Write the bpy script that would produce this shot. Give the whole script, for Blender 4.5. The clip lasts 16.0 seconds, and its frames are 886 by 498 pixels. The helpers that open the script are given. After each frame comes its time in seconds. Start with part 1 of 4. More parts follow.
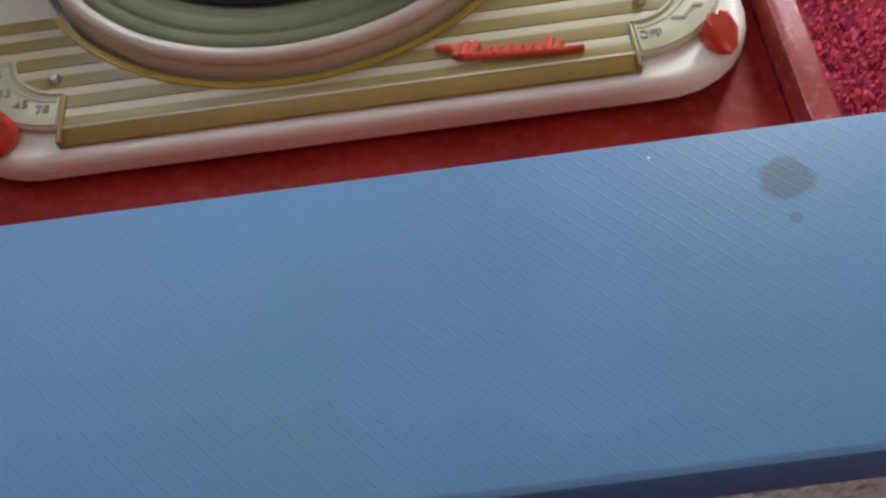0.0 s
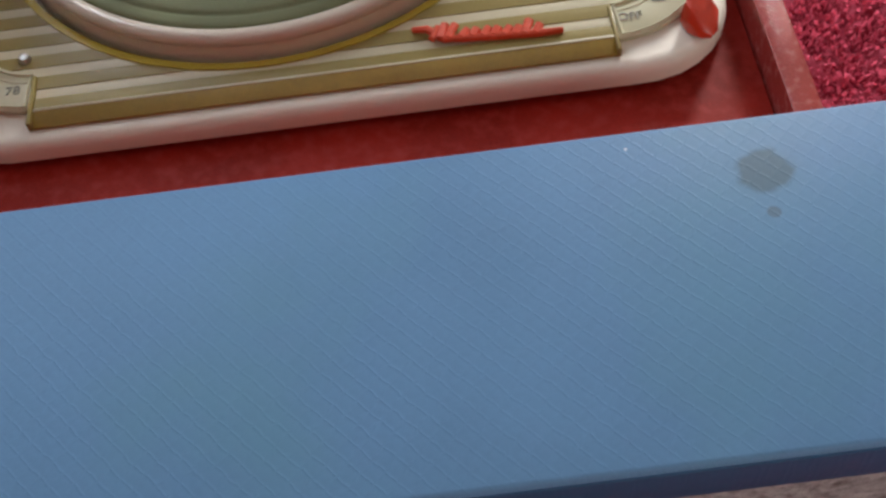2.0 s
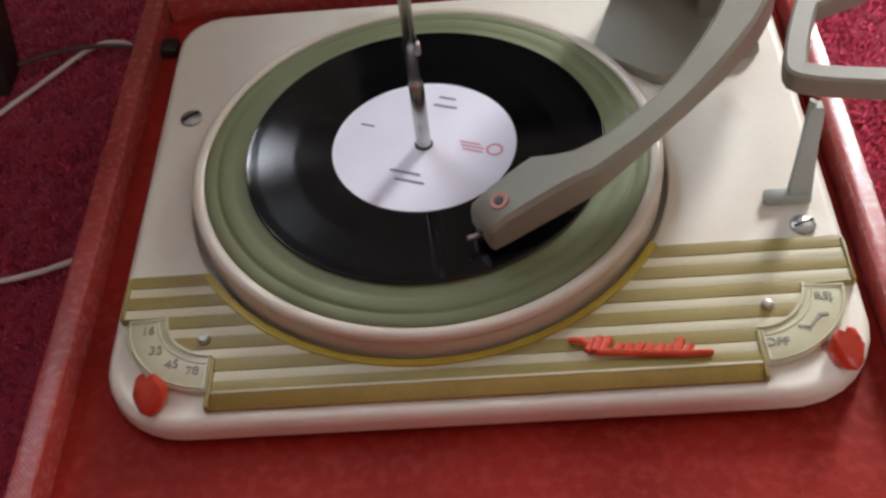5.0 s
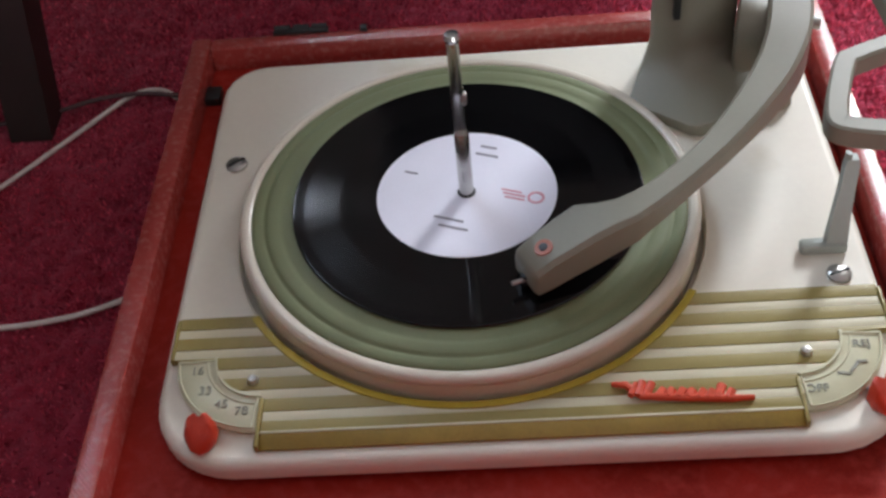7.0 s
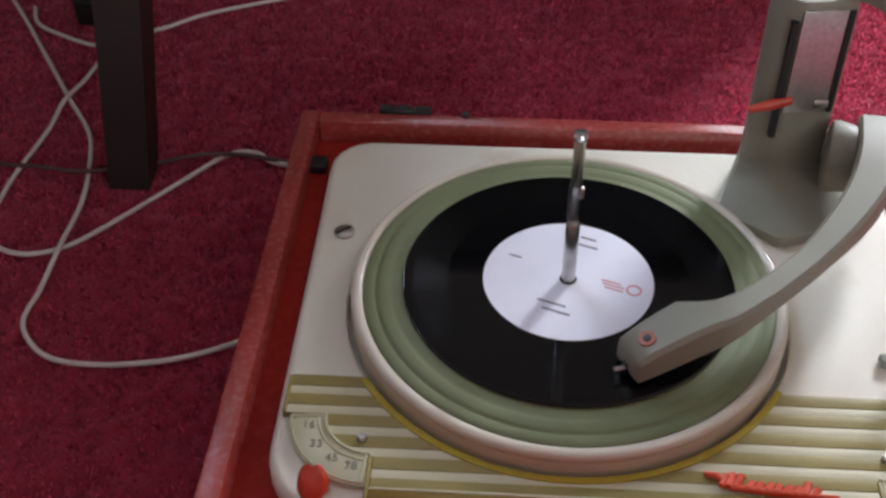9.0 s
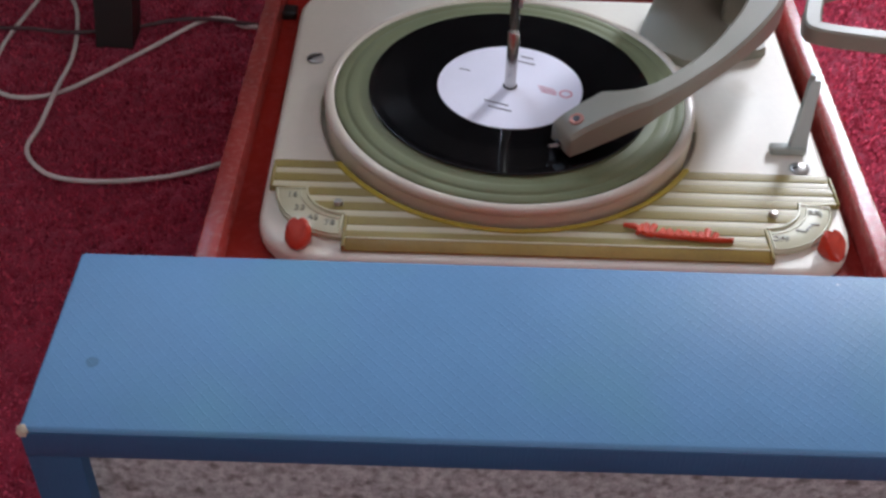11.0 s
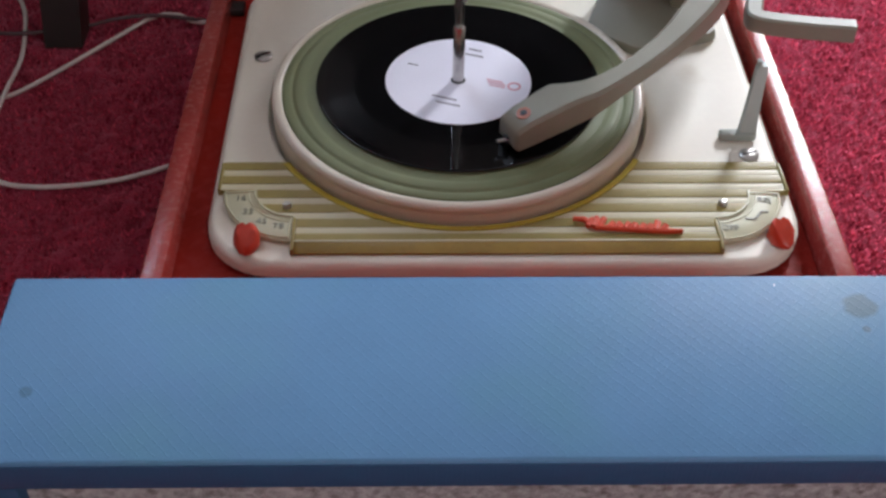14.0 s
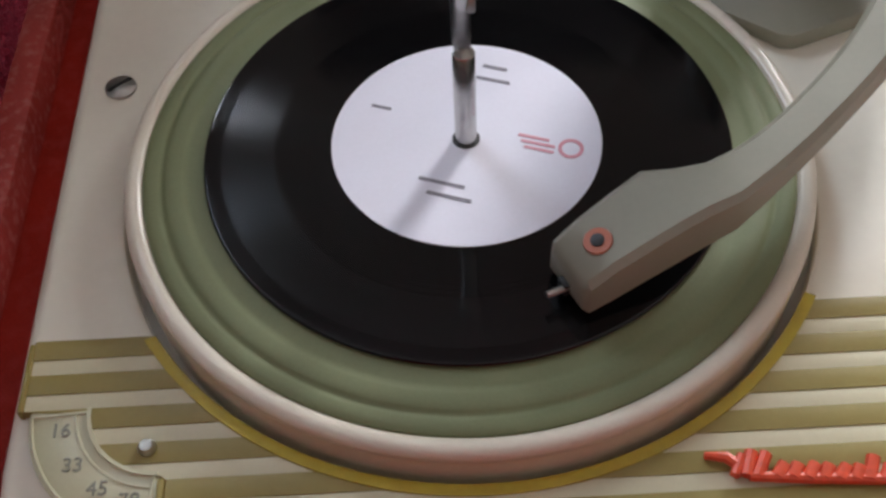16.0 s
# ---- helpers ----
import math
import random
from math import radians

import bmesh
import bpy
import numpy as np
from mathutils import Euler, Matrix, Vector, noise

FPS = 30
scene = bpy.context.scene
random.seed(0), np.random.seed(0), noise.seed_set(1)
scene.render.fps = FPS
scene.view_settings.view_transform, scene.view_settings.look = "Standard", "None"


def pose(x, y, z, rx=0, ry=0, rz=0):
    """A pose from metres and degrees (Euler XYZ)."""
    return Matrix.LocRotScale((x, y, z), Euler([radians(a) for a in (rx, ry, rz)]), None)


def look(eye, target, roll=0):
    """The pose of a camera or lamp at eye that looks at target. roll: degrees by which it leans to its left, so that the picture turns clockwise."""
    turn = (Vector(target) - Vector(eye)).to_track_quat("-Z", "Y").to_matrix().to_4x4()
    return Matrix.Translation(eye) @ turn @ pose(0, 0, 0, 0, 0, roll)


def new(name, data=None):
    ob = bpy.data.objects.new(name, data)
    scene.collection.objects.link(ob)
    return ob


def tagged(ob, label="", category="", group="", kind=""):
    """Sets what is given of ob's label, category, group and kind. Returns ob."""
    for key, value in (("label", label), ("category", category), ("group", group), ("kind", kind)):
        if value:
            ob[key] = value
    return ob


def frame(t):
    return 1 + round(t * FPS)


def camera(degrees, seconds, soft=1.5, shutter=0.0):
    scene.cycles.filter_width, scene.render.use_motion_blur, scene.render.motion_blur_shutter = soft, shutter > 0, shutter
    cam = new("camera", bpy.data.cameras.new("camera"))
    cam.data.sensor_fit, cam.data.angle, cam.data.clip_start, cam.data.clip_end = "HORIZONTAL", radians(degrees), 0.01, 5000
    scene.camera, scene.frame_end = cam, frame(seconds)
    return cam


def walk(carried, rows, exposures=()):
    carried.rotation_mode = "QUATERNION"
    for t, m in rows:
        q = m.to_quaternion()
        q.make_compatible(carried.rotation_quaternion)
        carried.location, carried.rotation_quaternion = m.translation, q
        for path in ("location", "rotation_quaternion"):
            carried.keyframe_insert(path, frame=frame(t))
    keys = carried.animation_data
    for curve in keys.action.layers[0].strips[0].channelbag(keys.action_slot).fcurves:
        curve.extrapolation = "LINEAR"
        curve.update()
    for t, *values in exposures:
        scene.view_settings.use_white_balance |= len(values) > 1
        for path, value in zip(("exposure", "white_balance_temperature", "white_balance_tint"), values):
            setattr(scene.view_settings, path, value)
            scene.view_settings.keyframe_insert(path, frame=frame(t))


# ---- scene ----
cam = camera(41.49, 16.0, soft=2.8)
PATH = [
    (0, (0.0658, -0.4623, 0.4193), (0.0508, -0.1063, -0.0635), -9.22),
    (0.5, (0.0663, -0.4590, 0.4155), (0.0545, -0.1043, -0.0683), -8.82),
    (1, (0.0711, -0.4607, 0.4066), (0.0580, -0.1126, -0.0819), -9.37),
    (1.5, (0.0680, -0.4589, 0.4145), (0.0567, -0.1092, -0.0729), -8.96),
    (2, (0.0682, -0.4562, 0.4181), (0.0607, -0.1120, -0.0733), -8.19),
    (2.5, (0.0660, -0.4491, 0.4296), (0.0591, -0.0939, -0.0539), -7.36),
    (3, (0.0615, -0.4398, 0.4406), (0.0531, -0.0725, -0.0337), -6.24),
    (3.5, (0.0537, -0.4223, 0.4629), (0.0391, -0.0412, -0.0002), -5.53),
    (4, (0.0364, -0.4222, 0.4841), (0.0141, -0.0192, 0.0402), -6.34),
    (4.2, (0.0402, -0.4153, 0.4866), (0.0044, -0.0168, 0.0395), -7.49),
    (6.5, (0.0342, -0.4207, 0.4814), (-0.0010, -0.0127, 0.0428), -7.14),
    (7, (0.0228, -0.4251, 0.4942), (-0.0144, -0.0076, 0.0648), -6.82),
    (7.5, (0.0228, -0.4217, 0.4923), (-0.0255, -0.0053, 0.0631), -8.09),
    (8, (0.0119, -0.4200, 0.5004), (-0.0298, 0.0061, 0.0801), -5.76),
    (8.2, (-0.0026, -0.4166, 0.5056), (-0.0354, 0.0131, 0.0881), -2.59),
    (10.3, (-0.0469, -0.5836, 0.5277), (-0.0710, -0.1200, 0.1477), 0.98),
    (10.5, (-0.0408, -0.5992, 0.5140), (-0.0549, -0.1396, 0.1286), 0.82),
    (11, (-0.0423, -0.6065, 0.5073), (-0.0391, -0.1615, 0.1048), 2.03),
    (11.5, (-0.0268, -0.6258, 0.5131), (-0.0044, -0.1841, 0.1076), 2.29),
    (12, (-0.0350, -0.6182, 0.5210), (-0.0217, -0.1708, 0.1214), 2.63),
    (12.5, (-0.0352, -0.6132, 0.5328), (-0.0229, -0.1614, 0.1381), 2.29),
    (13, (-0.0270, -0.6169, 0.5258), (-0.0073, -0.1722, 0.1234), 1.71),
    (13.5, (-0.0261, -0.6123, 0.5211), (-0.0091, -0.1719, 0.1139), 1.58),
    (14, (-0.0252, -0.5947, 0.5183), (-0.0123, -0.1600, 0.1049), 1.01),
    (14.5, (-0.0184, -0.5634, 0.5140), (-0.0128, -0.1292, 0.1000), -0.30),
    (15, (-0.0201, -0.4878, 0.5009), (-0.0168, -0.0744, 0.0660), -1.34),
    (15.5, (-0.0130, -0.3655, 0.4594), (-0.0147, 0.0078, -0.0103), -2.68),
    (16, (-0.0075, -0.2631, 0.3856), (-0.0109, 0.0981, -0.0935), -3.60),
]
LIGHTMETER = [(0, 0.08, 6500, 10), (1.5, 0.08, 6500, 10), (2.5, 0.10, 7500, 12), (3.0, 0.16, 7750, 12), (3.6, 0.20, 7050, 11), (4.2, 0.18, 6800, 11), (6.5, 0.18, 6550, 10),
              (7.0, 0.16, 6350, 9), (8.2, 0.16, 6350, 9), (10.4, 0.16, 6120, 12), (12.5, 0.18, 6060, 12), (14.0, 0.16, 6300, 11), (15.0, 0.14, 6650, 9), (16.0, 0.20, 6600, 9)]
walk(cam, [(t, look(eye, target, roll)) for t, eye, target, roll in PATH], LIGHTMETER)

# ---- light ----
world = bpy.data.worlds.new("daylight")
scene.world = world
world.use_nodes = True
sky = world.node_tree.nodes.new("ShaderNodeTexSky")
sky.sky_type, sky.sun_disc = "NISHITA", False
sky.sun_elevation, sky.sun_rotation = radians(42), radians(36)
world.node_tree.nodes["Background"].inputs["Strength"].default_value = 0.1
world.node_tree.links.new(sky.outputs[0], world.node_tree.nodes["Background"].inputs["Color"])

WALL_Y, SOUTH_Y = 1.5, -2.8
# openings: x0, x1, z0, z1, their daylight and its tint
WINDOWS = ((0.78, 1.14, 0.60, 1.24, 49, (0.93, 0.95, 1.0)), (-0.71, -0.59, 1.32, 1.58, 8, (0.78, 0.86, 1.0)), (-1.60, -0.78, 1.78, 2.37, 31, (0.66, 0.80, 1.0)))      # far wall
FILL_WINDOW = (0.5, 2.0, 0.55, 1.55, 22, (1.0, 0.98, 0.95))      # unseen fill window, added behind the camera to brighten front faces
for (wx0, wx1, wz0, wz1, watts, tint), wy, inward in [(w, WALL_Y + 0.06, -1) for w in WINDOWS] + [(FILL_WINDOW, SOUTH_Y - 0.06, 1)]:
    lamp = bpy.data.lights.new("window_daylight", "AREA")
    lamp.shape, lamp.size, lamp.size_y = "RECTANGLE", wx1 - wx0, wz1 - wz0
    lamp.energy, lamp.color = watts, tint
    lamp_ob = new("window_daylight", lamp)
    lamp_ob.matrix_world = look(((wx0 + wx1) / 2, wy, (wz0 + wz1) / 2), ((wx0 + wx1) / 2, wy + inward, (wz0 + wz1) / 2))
scene.view_settings.exposure = 0.0

ZD = 0.078      # height of the turntable's deck plate over the carpet


# ---- materials ----
def links(mat):
    return mat.node_tree.nodes, mat.node_tree.links.new


def surface(name, base, rough=0.5, metal=0.0, vary=0.12, scale=40.0, grain=600.0, bump=0.1, depth=0.0005, spec=0.5, coat=0.0, blotch=None):
    """Principled surface whose colour and roughness vary at two scales, with fine relief."""
    mat = bpy.data.materials.new(name)
    mat.use_nodes = True
    nodes, link = links(mat)
    b = nodes["Principled BSDF"]
    coord = nodes.new("ShaderNodeTexCoord")
    big, small = nodes.new("ShaderNodeTexNoise"), nodes.new("ShaderNodeTexNoise")
    big.inputs["Scale"].default_value, small.inputs["Scale"].default_value = scale, grain
    big.inputs["Detail"].default_value, small.inputs["Detail"].default_value = 4, 3
    for n in (big, small):
        link(coord.outputs["Object"], n.inputs["Vector"])
    ramp = nodes.new("ShaderNodeValToRGB")
    lo, hi = [c * (1 - vary) for c in base], [min(1, c * (1 + vary)) for c in base]
    ramp.color_ramp.elements[0].position, ramp.color_ramp.elements[1].position = 0.3, 0.7
    ramp.color_ramp.elements[0].color, ramp.color_ramp.elements[1].color = (*lo, 1), (*hi, 1)
    both = nodes.new("ShaderNodeMath")
    both.operation = "MULTIPLY_ADD"
    both.inputs[1].default_value = 0.35
    link(small.outputs["Fac"], both.inputs[0])
    part_big = nodes.new("ShaderNodeMath")
    part_big.operation = "MULTIPLY"
    part_big.inputs[1].default_value = 0.65
    link(big.outputs["Fac"], part_big.inputs[0])
    link(part_big.outputs[0], both.inputs[2])
    link(both.outputs[0], ramp.inputs["Fac"])
    colour = ramp.outputs["Color"]
    if blotch:
        spot, (b_scale, b_lo, b_hi) = blotch
        n2, r2, mix = nodes.new("ShaderNodeTexNoise"), nodes.new("ShaderNodeValToRGB"), nodes.new("ShaderNodeMix")
        n2.inputs["Scale"].default_value, n2.inputs["Detail"].default_value = b_scale, 6
        link(coord.outputs["Object"], n2.inputs["Vector"])
        r2.color_ramp.elements[0].position, r2.color_ramp.elements[1].position = b_lo, b_hi
        link(n2.outputs["Fac"], r2.inputs["Fac"])
        mix.data_type = "RGBA"
        mix.inputs["B"].default_value = (*spot, 1)
        link(r2.outputs["Color"], mix.inputs["Factor"])
        link(colour, mix.inputs["A"])
        colour = mix.outputs["Result"]
    link(colour, b.inputs["Base Color"])
    rr = nodes.new("ShaderNodeMapRange")
    rr.inputs["To Min"].default_value, rr.inputs["To Max"].default_value = max(0.03, rough - 0.08), min(1, rough + 0.08)
    link(big.outputs["Fac"], rr.inputs["Value"])
    link(rr.outputs["Result"], b.inputs["Roughness"])
    b.inputs["Metallic"].default_value, b.inputs["Specular IOR Level"].default_value, b.inputs["Coat Weight"].default_value = metal, spec, coat
    b.inputs["Coat Roughness"].default_value = 0.12
    if bump:
        bn = nodes.new("ShaderNodeBump")
        bn.inputs["Strength"].default_value, bn.inputs["Distance"].default_value = bump, depth
        link(small.outputs["Fac"], bn.inputs["Height"])
        link(bn.outputs["Normal"], b.inputs["Normal"])
    return mat


def leathercloth(name, base, rough, pitch, strength, vary=0.1, blotch=None, stains=(), spec=0.5, thin_to=4, pebble=0.8, pebble_scale=260):
    """Vinyl-coated cloth embossed with diagonal cross lines and a fine pebble grain."""
    mat = surface(name, base, rough, vary=vary, scale=18, grain=900, bump=0, blotch=blotch, spec=spec)
    nodes, link = links(mat)
    b = nodes["Principled BSDF"]
    coord = nodes.new("ShaderNodeTexCoord")
    heights = []
    for turn in (42, -42):
        m, w = nodes.new("ShaderNodeMapping"), nodes.new("ShaderNodeTexWave")
        m.inputs["Rotation"].default_value = (0, 0, radians(turn))
        w.inputs["Scale"].default_value = 2 * math.pi / (20 * pitch)
        w.inputs["Distortion"].default_value, w.inputs["Detail"].default_value, w.inputs["Detail Scale"].default_value = 1.2, 2, 3
        link(coord.outputs["Object"], m.inputs["Vector"])
        link(m.outputs["Vector"], w.inputs["Vector"])
        thin = nodes.new("ShaderNodeMath")
        thin.operation = "POWER"
        thin.inputs[1].default_value = thin_to
        link(w.outputs["Fac"], thin.inputs[0])
        heights.append(thin.outputs[0])
    add, n, add2 = nodes.new("ShaderNodeMath"), nodes.new("ShaderNodeTexNoise"), nodes.new("ShaderNodeMath")
    add.operation, add2.operation = "MAXIMUM", "MULTIPLY_ADD"
    n.inputs["Scale"].default_value, n.inputs["Detail"].default_value = pebble_scale, 5
    link(coord.outputs["Object"], n.inputs["Vector"])
    link(heights[0], add.inputs[0])
    link(heights[1], add.inputs[1])
    link(n.outputs["Fac"], add2.inputs[0])
    add2.inputs[1].default_value = pebble
    link(add.outputs[0], add2.inputs[2])
    bn = nodes.new("ShaderNodeBump")
    bn.inputs["Strength"].default_value, bn.inputs["Distance"].default_value = strength, 0.0004
    link(add2.outputs[0], bn.inputs["Height"])
    link(bn.outputs["Normal"], b.inputs["Normal"])
    for (sx, sy, sr, tone) in stains:
        old = b.inputs["Base Color"].links[0].from_socket
        vm, jit, ramp, mix = nodes.new("ShaderNodeVectorMath"), nodes.new("ShaderNodeTexNoise"), nodes.new("ShaderNodeMapRange"), nodes.new("ShaderNodeMix")
        flat = nodes.new("ShaderNodeVectorMath")
        flat.operation = "MULTIPLY"
        flat.inputs[1].default_value = (1, 1, 0)
        link(coord.outputs["Object"], flat.inputs[0])
        vm.operation = "DISTANCE"
        vm.inputs[1].default_value = (sx, sy, 0)
        link(flat.outputs[0], vm.inputs[0])
        jit.inputs["Scale"].default_value = 180
        link(coord.outputs["Object"], jit.inputs["Vector"])
        wob = nodes.new("ShaderNodeMath")
        wob.operation = "MULTIPLY_ADD"
        wob.inputs[1].default_value = sr * 0.7
        link(jit.outputs["Fac"], wob.inputs[0])
        link(vm.outputs["Value"], wob.inputs[2])
        ramp.inputs["From Min"].default_value, ramp.inputs["From Max"].default_value = sr * 1.45, sr * 1.2
        ramp.inputs["To Max"].default_value = 0.62
        link(wob.outputs[0], ramp.inputs["Value"])
        mix.data_type = "RGBA"
        mix.inputs["B"].default_value = (*tone, 1)
        link(ramp.outputs["Result"], mix.inputs["Factor"])
        link(old, mix.inputs["A"])
        link(mix.outputs["Result"], b.inputs["Base Color"])
    return mat


def record_vinyl():
    mat = surface("record_vinyl", (0.003, 0.003, 0.0034), 0.13, vary=0.1, bump=0, spec=0.32)
    nodes, link = links(mat)
    b = nodes["Principled BSDF"]
    coord, flat, dist = nodes.new("ShaderNodeTexCoord"), nodes.new("ShaderNodeVectorMath"), nodes.new("ShaderNodeVectorMath")
    flat.operation, dist.operation = "MULTIPLY", "LENGTH"
    flat.inputs[1].default_value = (1, 1, 0)
    link(coord.outputs["Object"], flat.inputs[0])
    link(flat.outputs[0], dist.inputs[0])
    comb, n = nodes.new("ShaderNodeCombineXYZ"), nodes.new("ShaderNodeTexNoise")
    link(dist.outputs["Value"], comb.inputs["X"])
    n.inputs["Scale"].default_value, n.inputs["Detail"].default_value = 900, 2
    link(comb.outputs[0], n.inputs["Vector"])
    bn = nodes.new("ShaderNodeBump")
    bn.inputs["Strength"].default_value, bn.inputs["Distance"].default_value = 0.05, 0.0003
    link(n.outputs["Fac"], bn.inputs["Height"])
    link(bn.outputs["Normal"], b.inputs["Normal"])
    tan = nodes.new("ShaderNodeTangent")
    tan.direction_type, tan.axis = "RADIAL", "Z"
    link(tan.outputs[0], b.inputs["Tangent"])
    # the played band scatters along the radius, the lead-in and run-out stay smooth
    band = nodes.new("ShaderNodeValToRGB")
    band.color_ramp.interpolation = "CONSTANT"
    stops = band.color_ramp.elements
    stops[0].position, stops[0].color = 0.0, (0.07, 0.07, 0.07, 1)
    stops[1].position, stops[1].color = 0.640, (0.135, 0.135, 0.135, 1)
    last = stops.new(0.815)
    last.color = (0.07, 0.07, 0.07, 1)
    tenfold = nodes.new("ShaderNodeMath")
    tenfold.operation = "MULTIPLY"
    tenfold.inputs[1].default_value = 10.0
    link(dist.outputs["Value"], tenfold.inputs[0])
    link(tenfold.outputs[0], band.inputs["Fac"])
    link(band.outputs["Color"], b.inputs["Roughness"])
    b.inputs["Anisotropic"].default_value, b.inputs["Anisotropic Rotation"].default_value = 0.9, 0.25
    return mat


CREAM = surface("cream_enamel", (0.77, 0.73, 0.62), 0.42, vary=0.04, scale=9, grain=300, bump=0.03, depth=0.0003, spec=0.35, blotch=((0.55, 0.46, 0.32), (14, 0.62, 0.85)))
RIM = surface("cream_platter_enamel", (0.66, 0.60, 0.49), 0.3, vary=0.05, scale=14, bump=0.02, coat=0.2)
# Platter side: yellow glow from the trim and shade put into the colour.
SKIRT = surface("glow_tinted_enamel", (0.66, 0.58, 0.44), 0.35, vary=0.08, scale=20, bump=0.02)
GREEN = surface("sage_green_rubber", (0.166, 0.185, 0.094), 0.55, vary=0.1, scale=30, grain=900, bump=0.08, spec=0.28)
VINYL = record_vinyl()
LABEL = surface("white_label_paper", (0.72, 0.71, 0.79), 0.6, vary=0.04, scale=30, grain=700, bump=0.04)
INK = surface("dark_label_ink", (0.20, 0.185, 0.22), 0.6)
PINK_INK = surface("red_label_ink", (0.62, 0.26, 0.32), 0.6)
GREY_LIGHT = surface("pale_grey_plastic", (0.30, 0.33, 0.29), 0.4, vary=0.06, scale=25, grain=500, bump=0.04)
GREY = surface("grey_green_plastic", (0.225, 0.217, 0.165), 0.5, vary=0.06, scale=25, grain=500, bump=0.04)
DARKSLOT = surface("black_slot", (0.01, 0.01, 0.01), 0.6)
CHROME = surface("worn_chrome", (0.55, 0.54, 0.52), 0.2, metal=1.0, vary=0.1, scale=120, bump=0.03)
STEEL = surface("dull_steel", (0.42, 0.41, 0.38), 0.35, metal=1.0, vary=0.15, scale=300, bump=0.05)
AMBER = surface("amber_acrylic", (0.275, 0.218, 0.068), 0.42, vary=0.10, scale=30, bump=0.02, coat=0.03, spec=0.3)
AMBER_DARK = surface("deep_amber_acrylic", (0.29, 0.195, 0.032), 0.32, vary=0.24, scale=45, bump=0.02, coat=0.1)
AMBER_EDGE = surface("yellow_acrylic_edge", (0.46, 0.36, 0.05), 0.2, vary=0.12, scale=60, bump=0.02, coat=0.5)
PALE = surface("pale_ivory_acrylic", (0.57, 0.525, 0.355), 0.42, vary=0.06, scale=30, bump=0.02, coat=0.03, spec=0.35)
DIAL = surface("ivory_dial_acrylic", (0.55, 0.535, 0.355), 0.34, vary=0.06, scale=40, bump=0.02, coat=0.15)
DIAL_INK = surface("grey_dial_ink", (0.24, 0.24, 0.19), 0.5)
RED = surface("red_plastic", (0.56, 0.042, 0.014), 0.35, vary=0.12, scale=80, bump=0.05, coat=0.2)
REDCLOTH = leathercloth("red_leathercloth", (0.29, 0.018, 0.011), 0.50, 0.0013, 0.18, vary=0.32, blotch=((0.36, 0.040, 0.030), (190, 0.46, 0.80)), spec=0.10, pebble=1.6)
# Wear and the windows' sheen on the rims are put into paler red.
RIMCLOTH = leathercloth("worn_sheen_red_leathercloth", (0.35, 0.048, 0.040), 0.22, 0.0017, 0.22, vary=0.25, blotch=((0.46, 0.14, 0.13), (260, 0.50, 0.8)), spec=0.75, pebble=0.7, pebble_scale=420)
BLUECLOTH = leathercloth("blue_leathercloth", (0.106, 0.228, 0.385), 0.50, 0.0036, 0.13, vary=0.1, spec=0.18, blotch=((0.105, 0.250, 0.345), (16, 0.5, 0.85)), thin_to=22, pebble=0.16, pebble_scale=520,
                         stains=((0.140, -0.2955, 0.0064, (0.05, 0.085, 0.09)), (0.139, -0.3075, 0.0018, (0.08, 0.12, 0.14)), (-0.160, -0.335, 0.0026, (0.06, 0.12, 0.16)), (0.110, -0.2845, 0.0004, (0.80, 0.82, 0.85))))
# Darker copy of the blue cloth, for the housing's front and end faces.
BLUEDARK = leathercloth("darker_blue_leathercloth", (0.022, 0.075, 0.150), 0.45, 0.0038, 0.1, spec=0.3, thin_to=14, pebble_scale=520)
ORANGE = surface("orange_red_enamel", (0.68, 0.075, 0.026), 0.42, vary=0.18, scale=400, bump=0.15)
RUST = surface("dull_red_enamel", (0.38, 0.095, 0.04), 0.4, vary=0.15, scale=200, bump=0.03)
WHITE_CABLE = surface("white_pvc_cable", (0.74, 0.69, 0.65), 0.45, vary=0.06, bump=0.03)
DARK_CABLE = surface("brown_pvc_cable", (0.10, 0.05, 0.055), 0.45, vary=0.1, bump=0.03)
WOOD = surface("dark_brown_wood", (0.015, 0.010, 0.008), 0.5, vary=0.3, scale=14, grain=260, bump=0.15)
BLACK = surface("black_metal", (0.02, 0.018, 0.018), 0.45, metal=0.3)
PLASTER = surface("wall_plaster", (0.42, 0.40, 0.365), 0.9, vary=0.05, scale=3, grain=90, bump=0.2, depth=0.002)
WHITE = surface("white_gloss_paint", (0.78, 0.77, 0.74), 0.35, vary=0.03, scale=6, grain=80, bump=0.05)
CEILING = surface("ceiling_paint", (0.70, 0.69, 0.66), 0.9, vary=0.03, scale=3, grain=80, bump=0.1)
FIBRE = surface("bare_hardboard", (0.42, 0.33, 0.24), 0.85, vary=0.25, scale=300, bump=0.3)


def grille_cloth():
    mat = surface("woven_grille_cloth", (0.31, 0.32, 0.305), 0.85, vary=0.5, scale=330, grain=1500, bump=0.5, depth=0.001, blotch=((0.11, 0.10, 0.09), (240, 0.5, 0.72)))
    return mat


def carpet_pile():
    mat = surface("crimson_carpet", (0.28, 0.018, 0.040), 0.95, vary=0.25, scale=70, grain=620, bump=0.5, depth=0.002, spec=0.15)
    b = mat.node_tree.nodes["Principled BSDF"]
    b.inputs["Sheen Weight"].default_value, b.inputs["Sheen Roughness"].default_value = 1.0, 0.5
    b.inputs["Sheen Tint"].default_value = (1.0, 0.33, 0.48, 1)
    return mat


